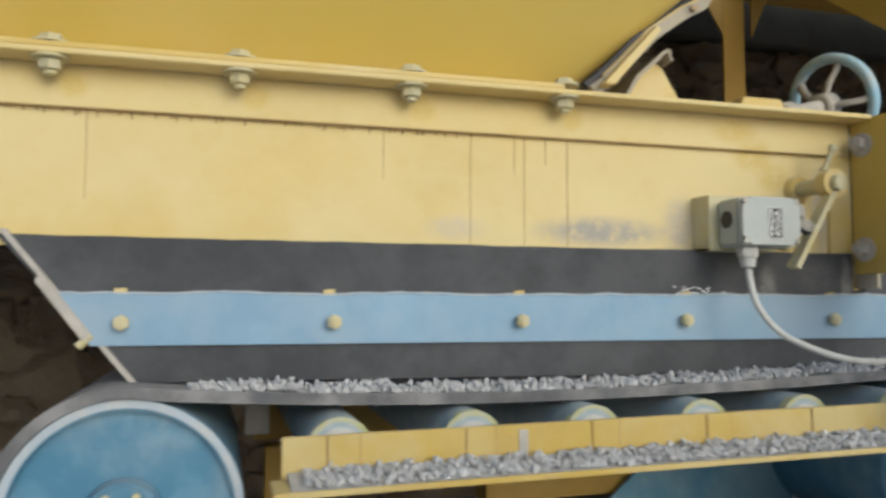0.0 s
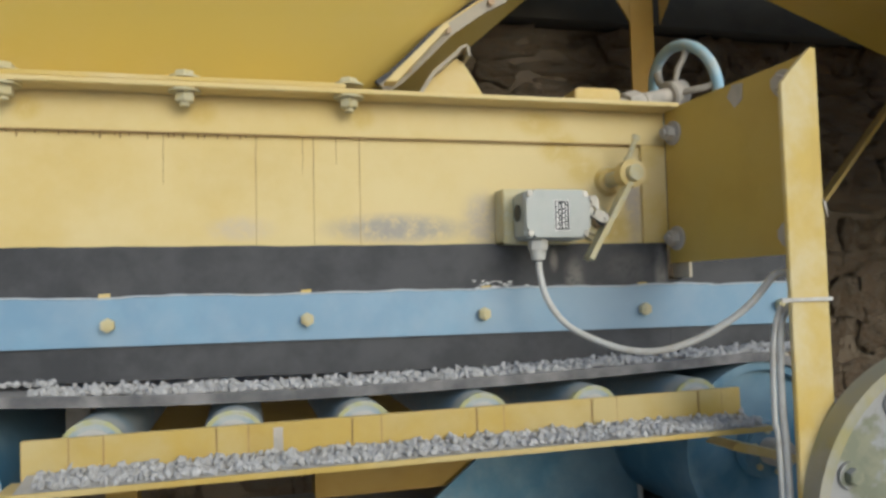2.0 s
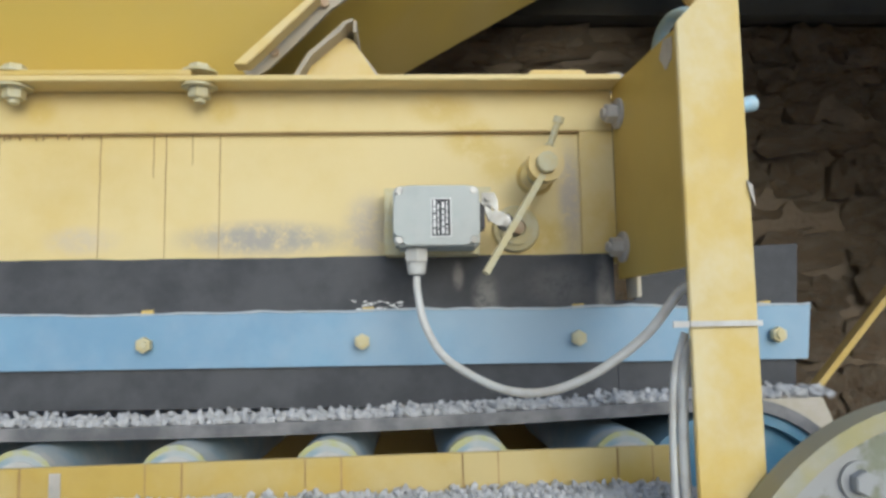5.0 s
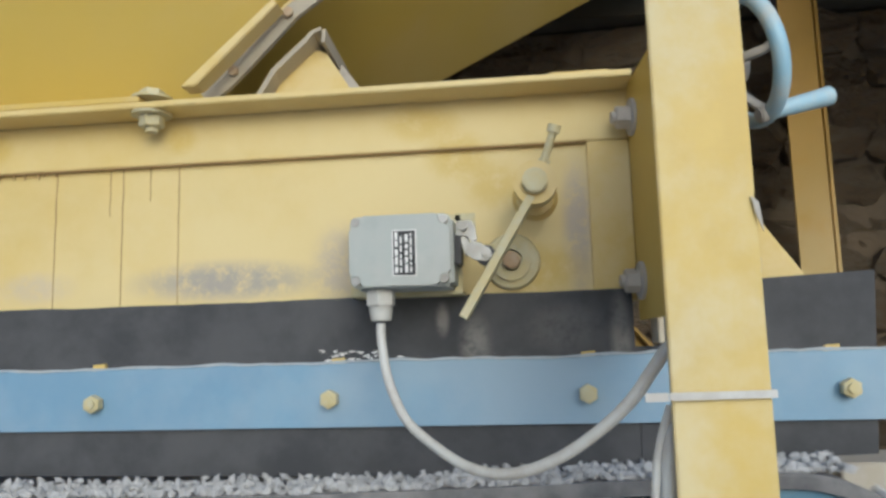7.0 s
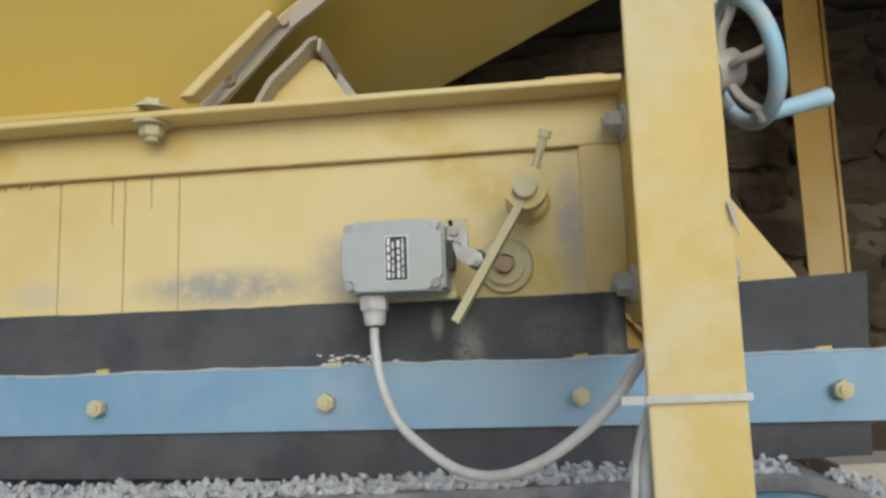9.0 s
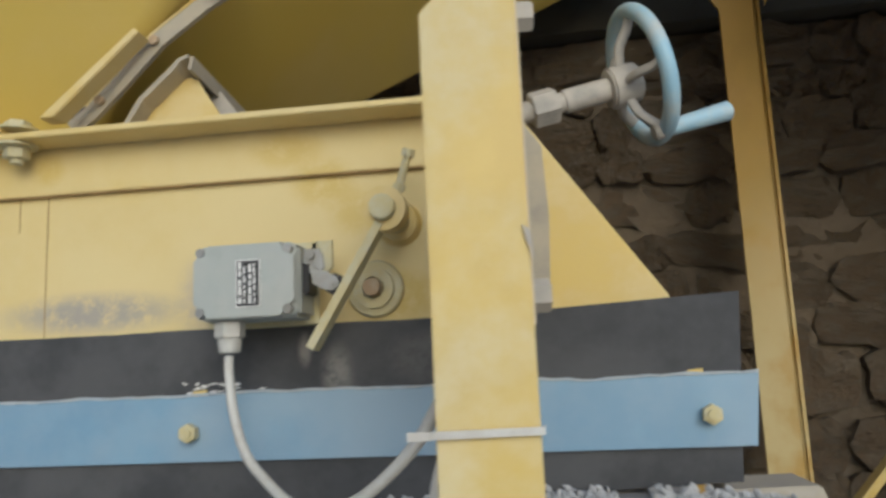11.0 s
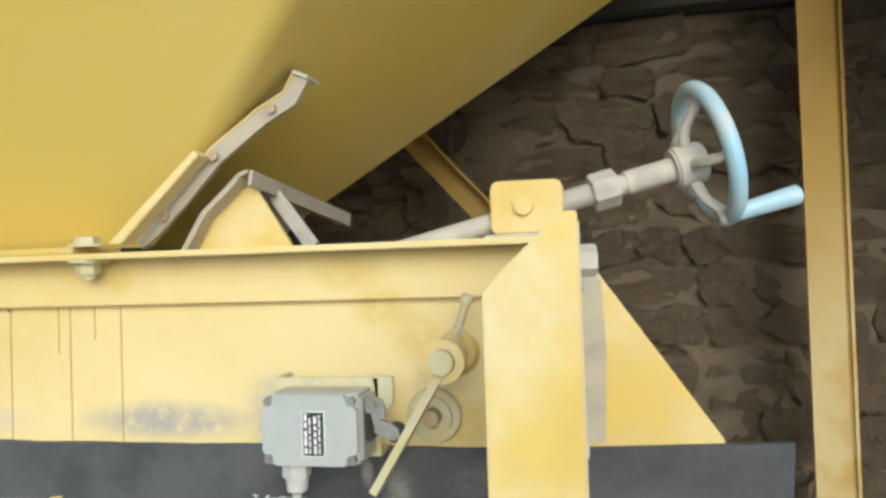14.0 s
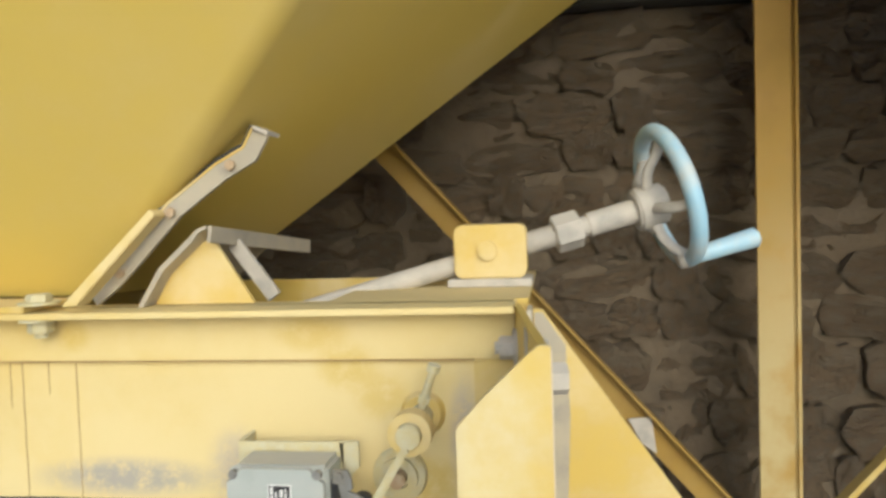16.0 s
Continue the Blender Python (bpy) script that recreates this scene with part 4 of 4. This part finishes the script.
for k in range(5):
    a = radians(22 + 72 * k)
    o = math.cos(a) * u + math.sin(a) * v
    part("spoke", sweep([HUB + o * 0.018 + AX * 0.006, HUB + o * 0.045 + AX * 0.010, HUB + o * 0.066 + AX * 0.024, RIM + o * 0.078], 0.0078, 12, flat=0.75), dusty_steel, spindle, "curved dusty spoke", True)
ka = radians(169)
ko = RIM + (math.cos(ka) * u + math.sin(ka) * v) * 0.080
part("crank_handle", rod(ko, ko + AX * 0.088, 0.0100, 0.0125, 24, 0.003), wheel_blue, spindle, "pale blue crank handle", True)
part("crank_pin", rod(ko - AX * 0.016, ko, 0.011, sides=20, bevel=0.002), dusty_steel, spindle, "", True)

# ---- gravel ----
rng = np.random.default_rng(21)


def bed(n, x0, x1, y0, y1, z0, layers, size):
    out = []
    for i in range(n):
        k = rng.random() ** 1.5
        s = rng.uniform(*size)
        y = rng.uniform(y0, y1)
        out.append((rng.uniform(x0, x1), y, z0 + s * 0.4 + k * layers * min(1.0, 0.30 + (y - y0) / (y1 - y0)), s))
    return out


ledge_gravel = new("gravel", stones(bed(2900, 0.150, 1.022, 0.872, 0.923, 1.0995, 0.009, (0.0022, 0.0070)), rng))
PIVOT = Matrix.Translation((0.57, 0.93, 1.07))
ledge_gravel.matrix_basis = PIVOT @ TILT @ PIVOT.inverted()
tagged(ledge_gravel, "grey crushed stone spilled along the yellow rail ledge", "gravel", "", "stuff")
PITCH, SPEED, LEFT = 0.12, 0.162, 0.02
clods = [stones(bed(300, 0, PITCH, 0.998, 1.048, -0.001, 0.008, (0.0020, 0.0068)), rng) for _ in range(5)]
carried_gravel = []
for i in range(32):
    ob = new("gravel", clods[(i * 7 // 3) % 5])
    tagged(ob, "grey crushed stone riding on the moving conveyor belt", "gravel", "gravel on the belt", "stuff")
    carried_gravel.append(ob)

pebbles = []
for k, (px, top) in enumerate(((0.655, 0.034), (0.668, 0.018), (0.700, 0.038), (0.735, 0.030), (0.690, 0.012))):
    ob = new("pebble", stones([(0, 0, 0, 0.0046 - 0.0004 * k)], rng))
    tagged(ob, "small grey stone hopping on the moving conveyor belt", "pebble", "hopping pebbles")
    pebbles.append((ob, px, top))

# ---- stones of the back wall ----
rng = np.random.default_rng(5)
variants = []
for k in range(12):
    bm = bmesh.new()
    bmesh.ops.create_cube(bm, size=1)
    bmesh.ops.subdivide_edges(bm, edges=bm.edges[:], cuts=4, use_grid_fill=True)
    for vtx in bm.verts:
        c = vtx.co.copy()
        d = c * 2
        rnd = 1 - 0.13 * (abs(d.x) ** 3 * abs(d.z) ** 3) - 0.05 * abs(d.x * d.z)
        edge = noise.noise(Vector((c.x * 2.6, c.z * 2.6, k * 7.0)))
        fine = noise.noise(Vector((c.x * 7.0, c.z * 7.0, k * 5.0 + 3)))
        step = 0.22 if noise.noise(Vector((c.x * 1.7 + k, c.z * 2.8, k * 3.0))) > 0.08 else 0.0
        vtx.co = Vector((c.x * rnd + 0.16 * edge + rng.uniform(-0.02, 0.02), c.y - 0.25 * fine - step + rng.uniform(-0.05, 0.05), c.z * rnd + 0.15 * fine + rng.uniform(-0.025, 0.025)))
    me = bpy.data.meshes.new("stone")
    bm.to_mesh(me)
    bm.free()
    me.materials.append(stone)
    for p in me.polygons:
        p.use_smooth = True
    me.set_sharp_from_angle(angle=radians(32))
    variants.append(me)
z = 0.55
while z < 2.08:
    h = rng.uniform(0.06, 0.15)
    x = -1.2 - rng.uniform(0, 0.1)
    while x < 3.4:
        w = rng.uniform(0.07, 0.27)
        ob = new("stone", variants[int(rng.integers(12))])
        ob.parent = wall_back
        hh = min(h, 2.13 - z)
        ob.matrix_basis = Matrix.LocRotScale((x + w / 2, WALL_Y + 0.04 + rng.uniform(-0.020, 0.022), z + hh / 2 + rng.uniform(-0.012, 0.012)), Euler((0, radians(rng.uniform(-9, 9)), 0)), (w * 0.99, 0.08, hh * 0.97))
        x += w
    z += h


# ---- what moves ----
def motions():
    seconds = 16.0
    # drums and rollers turn with the belt
    for obs, r in ((drums, RD + BT / 2), (rollers, ROLL_R)):
        rate = math.degrees(SPEED / r)
        for ob in obs:
            n = int(math.ceil(rate * seconds / 70))
            base = ob.location.copy()
            walk(ob, [(seconds * i / n, pose(*base, 0, rate * seconds * i / n, 0)) for i in range(n + 1)])
    # clods of stone fall inside the box, slip out under the skirt, ride along and drop off the tail
    end_x = 1.11
    for i, ob in enumerate(carried_gravel):
        first = end_x - PITCH * (i + 1)          # place at the start, if it were on the belt already
        keys = []
        n = 64
        for k in range(n + 1):
            t = seconds * k / n
            x = first + SPEED * t
            if x < LEFT - 0.10:
                keys.append((t, pose(LEFT - 0.10 + 0.1, 0.16, 1.30, 0, 0, 0)))
            elif x < LEFT - 0.04:
                keys.append((t, pose(x + 0.06, 0.10, 1.20, 0, 0, 0)))
            elif x < LEFT:
                keys.append((t, pose(x + 0.02, 0.045, belt_top(x), 0, 0, 0)))
            elif x < end_x - 0.03:
                keys.append((t, pose(x, 0, belt_top(x + PITCH / 2), 0, 0, 0)))
            elif x < end_x + 0.07:
                a = (x - end_x + 0.03) / (RD + BT)
                R = RD + BT
                keys.append((t, pose(XR + R * math.sin(a), 0, ZT + R * math.cos(a), 0, math.degrees(a), 0)))
            else:
                keys.append((t, pose(XR + 0.18, 0.06, 0.05, 0, 60, 0)))
        walk(ob, keys)

    # a few small stones hop up as the belt shakes
    for ob, px, top in pebbles:
        keys = []
        for t in (0.0, 1.0, 2.0, 3.0, 3.2, 3.4, 3.6, 3.8, 4.0, 4.5, 5.0, 5.5, 6.0, 6.5, 7.0, 7.3, 7.38, 7.44, 7.5, 7.56, 7.62, 7.7, 8.0, 8.5, 9.0, 9.5, 10.0, 10.4, 16.0):
            x = px + SPEED * (t - 7.5)
            hop = max(0.0, 1 - ((t - 7.5) / 0.12) ** 2) * top
            if x < LEFT:
                keys.append((t, pose(LEFT, 1.15, 1.30, 0, 0, 0)))
            elif t > 10.0:
                keys.append((t, pose(1.27, 1.018, 0.003, 0, 0, 0)))
            else:
                keys.append((t, pose(x, 1.018, belt_top(x) + 0.014 + hop, 0, 40 * hop / top, 0)))
        walk(ob, keys)


motions()
